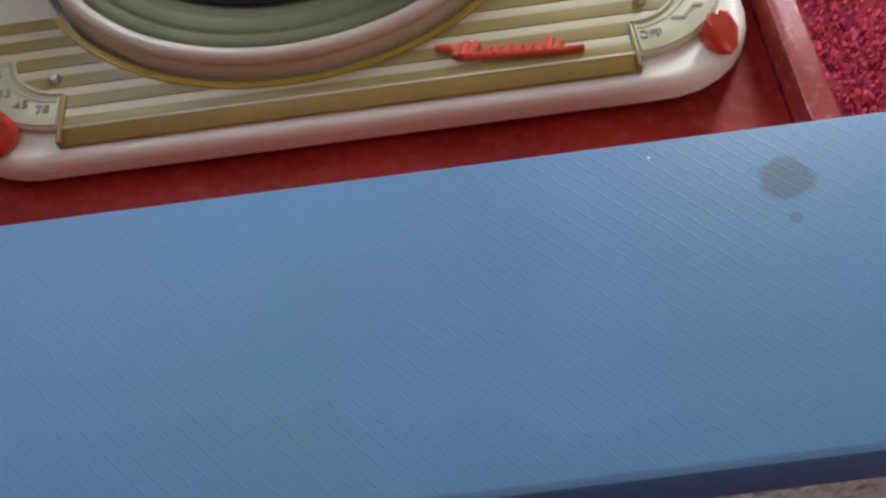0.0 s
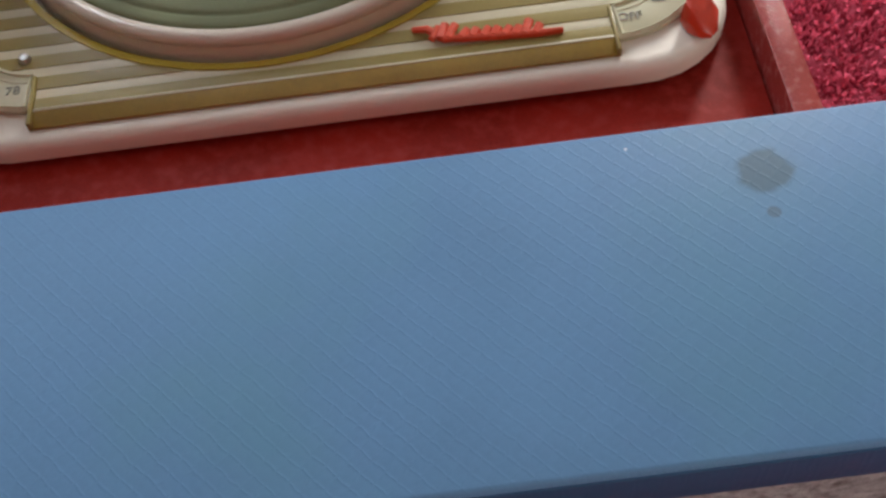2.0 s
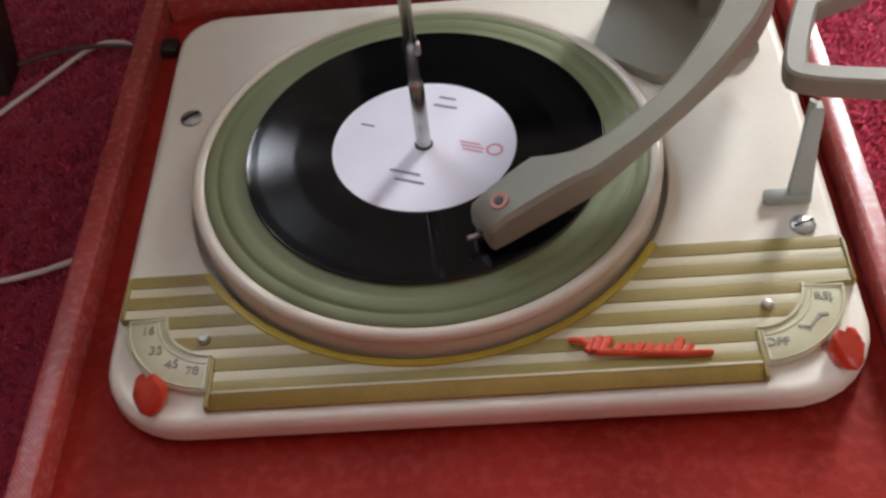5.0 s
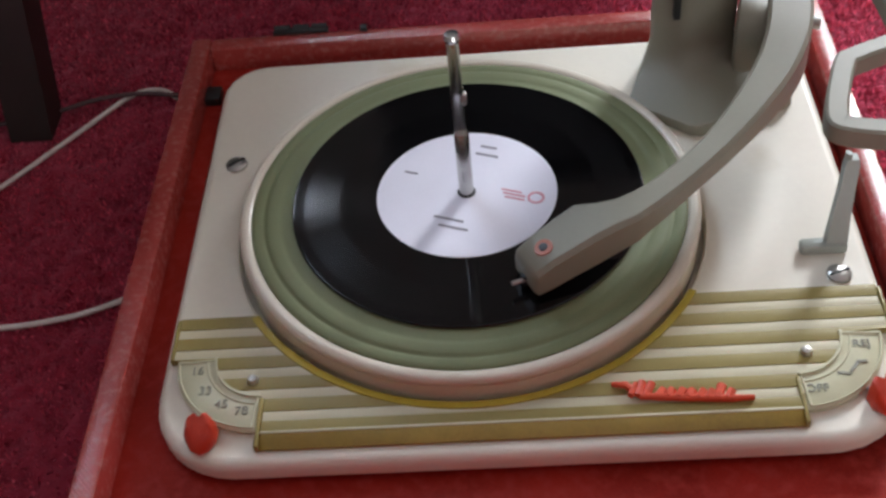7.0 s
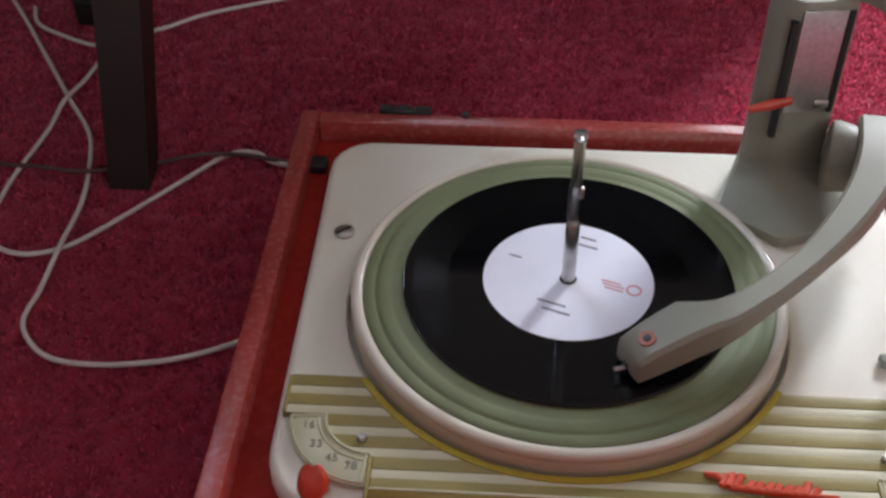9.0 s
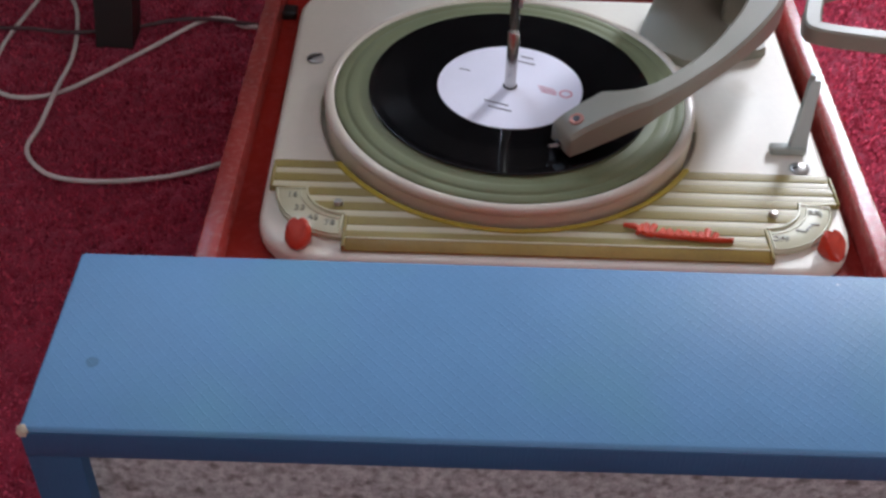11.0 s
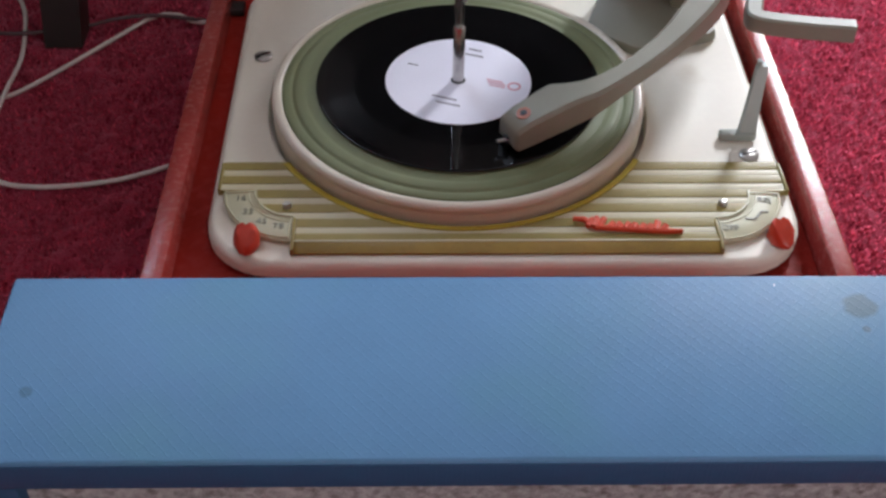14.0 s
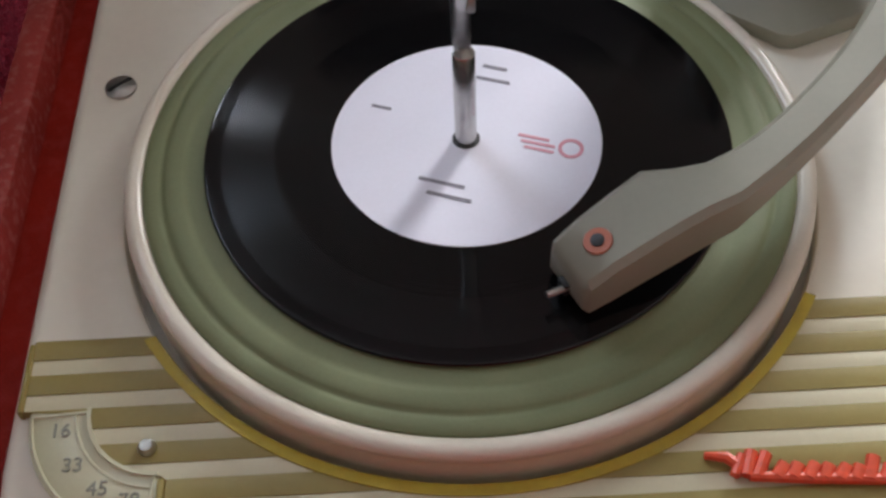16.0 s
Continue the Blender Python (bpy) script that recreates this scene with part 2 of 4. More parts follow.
def pile_fibre():
    """Carpet yarn: thin fibres that let light from behind glow through."""
    mat = bpy.data.materials.new("crimson_yarn")
    mat.use_nodes = True
    nodes, link = links(mat)
    b = nodes["Principled BSDF"]
    geo, ramp = nodes.new("ShaderNodeNewGeometry"), nodes.new("ShaderNodeValToRGB")
    ramp.color_ramp.elements[0].color, ramp.color_ramp.elements[1].color = (0.39, 0.040, 0.080, 1), (0.90, 0.17, 0.27, 1)
    link(geo.outputs["Random Per Island"], ramp.inputs["Fac"])
    link(ramp.outputs["Color"], b.inputs["Base Color"])
    b.inputs["Roughness"].default_value, b.inputs["Specular IOR Level"].default_value = 0.7, 0.25
    b.inputs["Sheen Weight"].default_value, b.inputs["Sheen Tint"].default_value = 0.6, (1.0, 0.4, 0.55, 1)
    glow, mix = nodes.new("ShaderNodeBsdfTranslucent"), nodes.new("ShaderNodeMixShader")
    link(ramp.outputs["Color"], glow.inputs["Color"])
    mix.inputs["Fac"].default_value = 0.5
    link(b.outputs[0], mix.inputs[1])
    link(glow.outputs[0], mix.inputs[2])
    link(mix.outputs[0], nodes["Material Output"].inputs["Surface"])
    return mat


GRILLE, CARPET, YARN = grille_cloth(), carpet_pile(), pile_fibre()


# ---- building helpers ----
def mesh_of(name, bm, material, smooth=True):
    bmesh.ops.recalc_face_normals(bm, faces=bm.faces[:])
    me = bpy.data.meshes.new(name)
    bm.to_mesh(me)
    bm.free()
    me.materials.append(material)
    if smooth:
        for f in me.polygons:
            f.use_smooth = f.area < 0.00018      # broad faces stay flat between their rounded edges
        me.set_sharp_from_angle(angle=radians(38))
    return me


def shifted(ob, parent):
    """Parents ob so that its mesh keeps its place in the world."""
    base = Vector((0, 0, 0))
    p = parent
    while p:
        base += p.location
        p = p.parent
    ob.parent = parent
    ob.location = ob.location - base


def part(name, bm, material, parent, label="", dz=0.0, smooth=True):
    if dz:
        bmesh.ops.translate(bm, verts=bm.verts[:], vec=(0, 0, dz))
    ob = new(name, mesh_of(name, bm, material, smooth))
    shifted(ob, parent)
    return tagged(ob, label)


def thing(name, bm, material, label, category, dz=0.0, kind="", group=""):
    if dz:
        bmesh.ops.translate(bm, verts=bm.verts[:], vec=(0, 0, dz))
    return tagged(new(name, mesh_of(name, bm, material)), label, category, group, kind)


def box(x0, x1, y0, y1, z0, z1, bevel=0.0, seg=2, bm=None):
    bm = bm or bmesh.new()
    before = set(bm.verts)
    bmesh.ops.create_cube(bm, size=1, matrix=Matrix.Translation(((x0 + x1) / 2, (y0 + y1) / 2, (z0 + z1) / 2)) @ Matrix.Diagonal((x1 - x0, y1 - y0, z1 - z0, 1)))
    if bevel:
        vs = [v for v in bm.verts if v not in before]
        es = {e for v in vs for e in v.link_edges}
        bmesh.ops.bevel(bm, geom=list(es), offset=bevel, segments=seg, affect="EDGES", profile=0.5)
    return bm


def lathe(profile, n=96, cx=0.0, cy=0.0, bm=None):
    """Turns (radius, height) pairs round a vertical axis; a radius of 0 closes the end."""
    bm = bm or bmesh.new()
    rings = []
    for r, z in profile:
        if r < 1e-6:
            rings.append([bm.verts.new((cx, cy, z))])
        else:
            rings.append([bm.verts.new((cx + r * math.cos(2 * math.pi * i / n), cy + r * math.sin(2 * math.pi * i / n), z)) for i in range(n)])
    for a, b in zip(rings, rings[1:]):
        for i in range(n):
            j = (i + 1) % n
            if len(a) == 1 and len(b) == 1:
                continue
            if len(a) == 1:
                bm.faces.new((a[0], b[i], b[j]))
            elif len(b) == 1:
                bm.faces.new((a[i], b[0], a[j]))
            else:
                bm.faces.new((a[i], a[j], b[j], b[i]))
    return bm


def skin(sections, closed_ends=True, bm=None):
    """Joins equal-length rings of points into one tube-like shell."""
    bm = bm or bmesh.new()
    rings = [[bm.verts.new(p) for p in s] for s in sections]
    n = len(rings[0])
    for a, b in zip(rings, rings[1:]):
        for i in range(n):
            j = (i + 1) % n
            bm.faces.new((a[i], a[j], b[j], b[i]))
    if closed_ends:
        bm.faces.new(rings[0])
        bm.faces.new(rings[-1])
    return bm


def prism(points, z0, z1, bevel=0.0, seg=2, bm=None):
    bm = bm or bmesh.new()
    before = set(bm.verts)
    skin([[(x, y, z0) for x, y in points], [(x, y, z1) for x, y in points]], bm=bm)
    if bevel:
        es = [e for e in bm.edges if all(v not in before and abs(v.co.z - z1) < 1e-6 for v in e.verts)]
        bmesh.ops.bevel(bm, geom=es, offset=bevel, segments=seg, affect="EDGES", profile=0.5)
    return bm


def smooth_path(points, per=8):
    """Catmull-Rom curve through the points."""
    pts = [Vector(p) for p in points]
    pts = [2 * pts[0] - pts[1]] + pts + [2 * pts[-1] - pts[-2]]
    out = []
    for a, b, c, d in zip(pts, pts[1:], pts[2:], pts[3:]):
        for k in range(per):
            u = k / per
            out.append(0.5 * ((2 * b) + (c - a) * u + (2 * a - 5 * b + 4 * c - d) * u * u + (3 * b - a - 3 * c + d) * u ** 3))
    return out + [pts[-2]]


def sweep(path, half_w, half_h, n=8, round_=True, bm=None):
    """A bar or tube along a path; half widths may be lists. Sections stay upright."""
    sections = []
    m = len(path)
    for i, p in enumerate(path):
        d = (Vector(path[min(i + 1, m - 1)]) - Vector(path[max(i - 1, 0)])).normalized()
        side = d.cross(Vector((0, 0, 1)))
        side = side.normalized() if side.length > 1e-4 else Vector((1, 0, 0))
        up = side.cross(d)
        w = half_w[i] if isinstance(half_w, list) else half_w
        h = half_h[i] if isinstance(half_h, list) else half_h
        ring = []
        if round_:
            for k in range(n):
                a = 2 * math.pi * k / n
                ring.append(Vector(p) + side * (w * math.cos(a)) + up * (h * math.sin(a)))
        else:
            c = 0.25 * min(w, h)
            for sx, sy in ((1, -1), (1, 1), (-1, 1), (-1, -1)):
                pair = [(sx * w, sy * (h - c)), (sx * (w - c), sy * h)]
                if sx * sy < 0:
                    pair.reverse()
                for a, b in pair:
                    ring.append(Vector(p) + side * a + up * b)
        sections.append(ring)
    return skin(sections, bm=bm)


def lettering(name, text, size, x, y, z, turn, material, parent, depth=0.0002):
    """Raised printed characters, lying flat."""
    cu = bpy.data.curves.new(name, "FONT")
    cu.body, cu.size, cu.extrude, cu.align_x, cu.align_y = text, size, depth, "CENTER", "CENTER"
    ob = bpy.data.objects.new("tmp_text", cu)
    scene.collection.objects.link(ob)
    me = bpy.data.meshes.new_from_object(ob.evaluated_get(bpy.context.evaluated_depsgraph_get()))
    bpy.data.objects.remove(ob)
    me.transform(pose(x, y, z, 0, 0, turn))
    me.materials.clear()
    me.materials.append(material)
    o = new(name, me)
    shifted(o, parent)
    return o


def rounded_outline(x0, x1, y0, y1, radii, n=14):
    """Rounded rectangle, counter-clockwise from the front left; radii: front left, front right, back right, back left."""
    pts = []
    for cx, cy, r, a0 in ((x0, y0, radii[0], 180), (x1, y0, radii[1], 270), (x1, y1, radii[2], 0), (x0, y1, radii[3], 90)):
        ox, oy = cx + (r if cx == x0 else -r), cy + (r if cy == y0 else -r)
        for k in range(n + 1):
            a = radians(a0 + 90 * k / n)
            pts.append((ox + r * math.cos(a), oy + r * math.sin(a)))
    return pts


# ---- room ----
def wall_with_windows(name, label, x0, x1, y0, y1, h, windows):
    bm, x = bmesh.new(), x0
    for wx0, wx1, wz0, wz1, watts, tint in sorted(windows):
        box(x, wx0, y0, y1, 0, h, bm=bm)
        box(wx0, wx1, y0, y1, 0, wz0, bm=bm)
        box(wx0, wx1, y0, y1, wz1, h, bm=bm)
        x = wx1
    box(x, x1, y0, y1, 0, h, bm=bm)
    tagged(new(name, mesh_of(name, bm, PLASTER)), label, "wall", kind="structure")


def window(number, wx0, wx1, wz0, wz1, y0, y1):
    win = tagged(new("window_%d" % number), "unseen white painted window letting in daylight", "window", kind="structure")
    win.location = ((wx0 + wx1) / 2, (y0 + y1) / 2, wz0)
    f = min(0.05, 0.15 * (wx1 - wx0))
    bm = box(wx0, wx0 + f, y0, y1, wz0, wz1)
    box(wx1 - f, wx1, y0, y1, wz0, wz1, bm=bm)
    box(wx0 + f, wx1 - f, y0, y1, wz0, wz0 + f, bm=bm)
    box(wx0 + f, wx1 - f, y0, y1, wz1 - f, wz1, bm=bm)
    part("window_frame", bm, WHITE, win)


def room():
    x0, x1, y0, y1, h, t = -2.6, 2.4, SOUTH_Y, WALL_Y, 2.4, 0.12
    tagged(new("wall_west", mesh_of("wall_west", box(x0 - t, x0, y0, y1, 0, h), PLASTER)), "plain cream plastered wall", "wall", kind="structure")
    tagged(new("wall_east", mesh_of("wall_east", box(x1, x1 + t, y0, y1, 0, h), PLASTER)), "plain cream plastered wall", "wall", kind="structure")
    wall_with_windows("wall_north", "plain cream plastered wall with three windows", x0 - t, x1 + t, y1, y1 + t, h, WINDOWS)
    wall_with_windows("wall_south", "plain cream plastered wall with an added fill window", x0 - t, x1 + t, y0 - t, y0, h, [FILL_WINDOW])
    tagged(new("ceiling", mesh_of("ceiling", box(x0 - t, x1 + t, y0 - t, y1 + t, h, h + 0.1), CEILING)), "plain white ceiling", "ceiling", kind="structure")
    for k, w in enumerate(WINDOWS):
        window(k + 1, *w[:4], y1 + 0.07, y1 + 0.11)
    window(len(WINDOWS) + 1, *FILL_WINDOW[:4], y0 - 0.11, y0 - 0.07)


room()


def carpet():
    """One sheet, finely tufted where the camera passes."""
    rng = np.random.default_rng(4)

    def axis(a, b, fine0, fine1, step):
        return np.concatenate([np.linspace(a, fine0, 6)[:-1], np.arange(fine0, fine1, step), np.linspace(fine1, b, 6)])
    xs, ys = axis(-2.6, 2.4, -0.75, 0.75, 0.0042), axis(-2.8, WALL_Y, -0.5, 0.85, 0.0042)
    gx, gy = np.meshgrid(xs, ys)
    inner = (np.abs(gx) < 0.76) & (gy > -0.51) & (gy < 0.86)
    coarse = rng.normal(0, 1, gx.shape)
    soft = coarse.copy()
    for _ in range(2):
        soft = (soft + np.roll(soft, 1, 0) + np.roll(soft, -1, 0) + np.roll(soft, 1, 1) + np.roll(soft, -1, 1)) / 5
    z = np.where(inner, -0.0022 + 0.0007 * coarse + 0.0016 * soft, -0.002)
    z = np.clip(z, -0.006, 0.0008)
    jx, jy = rng.uniform(-0.0014, 0.0014, gx.shape) * inner, rng.uniform(-0.0014, 0.0014, gx.shape) * inner
    co = np.stack([gx + jx, gy + jy, z], -1).reshape(-1, 3)
    ny, nx = gx.shape
    i = (np.arange(ny - 1)[:, None] * nx + np.arange(nx - 1)[None, :]).ravel()
    quads = np.stack([i, i + 1, i + nx + 1, i + nx], -1)
    me = bpy.data.meshes.new("floor")
    me.from_pydata(co.tolist(), [], quads.tolist())
    me.materials.append(CARPET)
    me.polygons.foreach_set("use_smooth", np.ones(len(me.polygons), dtype=bool))
    tagged(new("floor", me), "crimson short-pile carpet over the whole floor", "carpet", kind="structure")


carpet()


def pile():
    """Cut tufts of the carpet where it is seen from near."""
    rng = np.random.default_rng(9)
    xy = []
    for x0, x1, y0, y1, step in ((0.211, 0.62, -0.42, 0.62, 0.0021), (-0.62, -0.174, -0.42, 0.60, 0.0026), (-0.172, 0.211, 0.175, 0.60, 0.0024)):
        gx, gy = np.meshgrid(np.arange(x0, x1, step), np.arange(y0, y1, step))
        xy.append(np.stack([gx.ravel(), gy.ravel()], -1) + rng.uniform(-0.7, 0.7, (gx.size, 2)) * step)
    c = np.concatenate(xy)
    c = c[(c[:, 0] < CX0 - 0.003) | (c[:, 0] > CX1 + 0.003) | (c[:, 1] > CY1 + 0.006)]
    c = c[(c[:, 0] < BX0 - 0.003) | (c[:, 0] > BX1 + 0.003) | (c[:, 1] > BY1 + 0.003) | (c[:, 1] < BY0 - 0.003)]
    n = len(c)
    a, h = rng.uniform(0, math.pi, n), rng.uniform(0.0026, 0.0050, n)
    w = rng.uniform(0.0008, 0.0015, n)
    lean = rng.normal(0, 0.0013, (n, 2)) + np.array([0.0004, -0.0006])
    dx, dy = np.cos(a) * w, np.sin(a) * w
    v = np.zeros((n, 4, 3))
    for k, (sg, up, f) in enumerate(((-1, 0, 1), (1, 0, 1), (1, 1, 0.55), (-1, 1, 0.55))):
        v[:, k, 0] = c[:, 0] + sg * dx * f + up * lean[:, 0]
        v[:, k, 1] = c[:, 1] + sg * dy * f + up * lean[:, 1]
        v[:, k, 2] = -0.0035 + up * h
    me = bpy.data.meshes.new("carpet_pile")
    me.vertices.add(4 * n)
    me.vertices.foreach_set("co", v.ravel())
    me.loops.add(4 * n)
    me.loops.foreach_set("vertex_index", np.arange(4 * n))
    me.polygons.add(n)
    me.polygons.foreach_set("loop_start", np.arange(0, 4 * n, 4))
    me.update(calc_edges=True)
    me.materials.append(YARN)
    tagged(new("carpet_pile", me), "short crimson yarn tufts of the carpet", "carpet pile", kind="stuff")


CX0, CX1, CY1, RIMZ, BOARD = -0.172, 0.209, 0.169, 0.003, -0.0135
BX0, BX1, BY0, BY1, BTOP = -0.1775, 0.2145, -0.3655, -0.279, 0.126
pile()


# ---- record player ----
player = tagged(new("record_player"), "portable record player in red and blue leathercloth without its lid", "record player")
player.location = (0.02, -0.1, 0)


def cabinet():
    body = part("cabinet", box(CX0 + 0.012, CX1 - 0.012, BY1 - 0.002, CY1 - 0.012, BOARD - 0.009, BOARD), REDCLOTH, player, "red leathercloth motor board and sides", ZD)
    bot = -ZD + 0.001
    bm = box(CX0, CX0 + 0.0122, BY1, CY1, bot, RIMZ, 0.002)
    for v in bm.verts:
        v.co.x += 0.012 * (v.co.y - CY1) + 0.0035      # this side splays a little towards the front
    part("side_panel", bm, RIMCLOTH, body, dz=ZD)
    part("side_panel", box(CX1 - 0.0110, CX1 + 0.0012, BY1, CY1, bot, RIMZ, 0.002), RIMCLOTH, body, dz=ZD)
    part("back_panel", box(CX0 + 0.0157, CX1 - 0.0110, CY1 - 0.012, CY1 - 0.0005, bot, RIMZ - 0.0004, 0.002), RIMCLOTH, body, dz=ZD)
    part("base_panel", box(CX0 + 0.013, CX1 - 0.011, BY1, CY1 - 0.0125, bot + 0.002, bot + 0.009), REDCLOTH, body, dz=ZD)
    # hinge on the back edge
    bm = box(-0.118, -0.084, CY1 - 0.002, CY1 + 0.003, RIMZ - 0.001, RIMZ + 0.0012, 0.0004)
    for k in range(3):
        x = -0.1175 + 0.0115 * k
        sweep([(x, CY1 + 0.003, RIMZ + 0.0005), (x + 0.0095, CY1 + 0.003, RIMZ + 0.0005)], 0.0024, 0.0024, 10, bm=bm)
    part("hinge", bm, BLACK, body, "blackened steel hinge leaf", ZD)
    part("hinge_pin", sweep([(-0.064, CY1 - 0.002, RIMZ + 0.001), (-0.060, CY1 - 0.002, RIMZ + 0.001)], 0.003, 0.002, 8), BLACK, body, dz=ZD)
    bm = box(-0.1585, -0.1475, 0.122, 0.134, BOARD, BOARD + 0.006, 0.001)
    part("transit_clip", bm, BLACK, body, "small black metal clip", ZD)


cabinet()


def speaker_housing():
    wall = 0.010
    box_part = part("speaker_housing", box(BX0, BX1, BY0 + 0.0006, BY1, BTOP - 0.0135, BTOP, 0.0014, 3), BLUECLOTH, player, "blue embossed leathercloth speaker housing, stained and worn", ZD)
    bot = -ZD + 0.001
    zt = BTOP - 0.0135
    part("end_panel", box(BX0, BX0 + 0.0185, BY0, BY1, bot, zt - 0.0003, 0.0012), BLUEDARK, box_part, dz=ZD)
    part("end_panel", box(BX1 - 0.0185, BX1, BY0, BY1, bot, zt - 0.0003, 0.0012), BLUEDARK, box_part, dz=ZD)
    part("rear_panel", box(BX0 + 0.0185, BX1 - 0.0185, BY1 - wall, BY1 - 0.0005, bot, zt), REDCLOTH, box_part, dz=ZD)
    part("bottom_rail", box(BX0 + 0.0185, BX1 - 0.0185, BY0 + 0.0005, BY0 + 0.014, bot, bot + 0.018, 0.0012), BLUECLOTH, box_part, dz=ZD)
    part("grille", box(BX0 + 0.0185, BX1 - 0.0185, BY0 + 0.006, BY0 + 0.010, bot + 0.018, zt), GRILLE, box_part, "brown and grey woven grille cloth", ZD)
    part("front_band", box(BX0 + 0.0003, BX1 - 0.0003, BY0, BY0 + 0.003, zt - 0.0002, BTOP - 0.0016, 0.0005), BLUEDARK, box_part, "darker blue leathercloth front face", ZD)
    # corner worn through to the board
    bm = bmesh.new()
    bmesh.ops.create_icosphere(bm, subdivisions=2, radius=0.0023, matrix=Matrix.Translation((BX0 + 0.0014, BY0 + 0.0014, BTOP - 0.0018)))
    for v in bm.verts:
        v.co += Vector((noise.noise(v.co * 900), noise.noise(v.co * 900 + Vector((3, 1, 7))), 0)) * 0.0008
    part("worn_corner", bm, FIBRE, box_part, "bare fibrous corner", ZD)


speaker_housing()

DX0, DX1, DY0, DY1 = -0.1432, 0.1905, -0.1437, 0.1420
DR = (0.040, 0.040, 0.026, 0.026)


def deck_plate():
    n = 160

    def ring(inset, z):
        pts = rounded_outline(DX0 + inset, DX1 - inset, DY0 + inset, DY1 - inset, [r - inset for r in DR], 20)
        out = []
        for k in range(n):
            a = -math.pi + 2 * math.pi * k / n
            d = Vector((math.cos(a), math.sin(a)))
            best = None
            for (ax, ay), (bx, by) in zip(pts, pts[1:] + pts[:1]):
                ex, ey = bx - ax, by - ay
                det = d.x * (-ey) + ex * d.y
                if abs(det) < 1e-12:
                    continue
                s = (ax * (-ey) + ex * ay) / det
                u = (d.x * ay - d.y * ax) / det
                if s > 0 and -1e-6 <= u <= 1 + 1e-6:
                    best = s if best is None else max(best, s)
            out.append((d.x * best, d.y * best, z))
        return out

    def circle(r, z):
        return [(r * math.cos(-math.pi + 2 * math.pi * k / n), r * math.sin(-math.pi + 2 * math.pi * k / n), z) for k in range(n)]
    sections = [ring(0.010, BOARD), ring(0.010, BOARD + 0.0034), ring(0.0006, BOARD + 0.0034), ring(0.0, BOARD + 0.0040), ring(0.0, -0.0045), ring(0.0006, -0.0025), ring(0.002, -0.0008), ring(0.0042, 0), ring(0.0054, 0), ring(0.0070, 0), circle(0.1200, 0), circle(0.1190, 0), circle(0.1182, -0.0002), circle(0.1177, -0.0010), circle(0.1175, -0.0110), circle(0.02, -0.0110)]
    bm = skin(sections, closed_ends=False)
    bm.verts.ensure_lookup_table()
    bm.faces.new(bm.verts[-n:])
    return part("deck_plate", bm, CREAM, player, "cream enamelled steel deck plate with rounded corners", ZD)


deck = deck_plate()


def slotted_screw(x, y, turn, r=0.0058):
    s = part("screw", lathe([(r, 0.0002), (r, 0.0012), (r * 0.8, 0.0021), (r * 0.35, 0.0025), (0, 0.0026)], 24, x, y), STEEL, deck, "slotted chrome screw head", ZD)
    bm = box(-r * 0.85, r * 0.85, -0.0006, 0.0006, 0.0021, 0.0028)
    bmesh.ops.transform(bm, matrix=pose(x, y, 0, 0, 0, turn), verts=bm.verts[:])
    part("slot", bm, DARKSLOT, s, dz=ZD)


# platter, mat, spindle
platter = part("platter", lathe([(0.1136, 0.0088), (0.1146, 0.0104), (0.1150, 0.0122), (0.1147, 0.0138), (0.1137, 0.0149), (0.1122, 0.0154), (0.1104, 0.0154), (0.1093, 0.0148), (0.1086, 0.0138), (0.02, 0.0138), (0.02, 0.0088), (0.1136, 0.0088)], 160), RIM, player, "cream enamelled platter rim", ZD)
part("skirt", lathe([(0.10, 0.0088), (0.1135, 0.0088), (0.1143, 0.0060), (0.1147, 0.0010), (0.1143, -0.0080), (0.02, -0.0080), (0.02, 0.0088), (0.10, 0.0088)], 160), SKIRT, platter, "platter side tinted with the amber trim's glow", ZD)
part("mat", lathe([(0.1086, 0.0130), (0.1083, 0.0146), (0.1076, 0.0151), (0.1060, 0.0154), (0.1040, 0.0155), (0.1032, 0.0153), (0.1025, 0.0150), (0.1018, 0.0150), (0.1010, 0.0156), (0.1000, 0.0160), (0.0985, 0.0162), (0.0960, 0.0163), (0.0948, 0.0161), (0.0938, 0.0158), (0.0925, 0.0158), (0.0900, 0.0163), (0.03, 0.0168), (0.004, 0.0168)], 160), GREEN, platter, "sage green rubber mat with a raised ring", ZD)

spindle = part("spindle", lathe([(0.0036, 0.012), (0.0036, 0.0572), (0.0034, 0.0578), (0, 0.0578)], 24), CHROME, player, "tall stepped chrome changer spindle", ZD)
rings = [[(cx + r * math.cos(2 * math.pi * k / 20), cy + r * d * math.sin(2 * math.pi * k / 20), z) for k in range(20)]
         for cx, cy, r, d, z in ((-0.0002, 0.0010, 0.0026, 0.8, 0.055), (-0.0004, 0.0012, 0.0030, 0.7, 0.061), (-0.0004, 0.0014, 0.0031, 0.7, 0.074), (-0.0002, 0.0010, 0.0033, 0.9, 0.080), (-0.0002, 0.0002, 0.0030, 1.0, 0.084), (-0.0002, -0.0003, 0.0029, 1.0, 0.112))]
part("upper_rod", skin(rings), CHROME, spindle, dz=ZD)
part("tip", lathe([(0, 0.1105), (0.0034, 0.1108), (0.0040, 0.1125), (0.0032, 0.1143), (0, 0.1148)], 20, -0.0002, -0.0004), CHROME, spindle, dz=ZD)
part("release_catch", box(0.0012, 0.0040, -0.0012, 0.0022, 0.074, 0.0805, 0.0008), STEEL, spindle, dz=ZD)
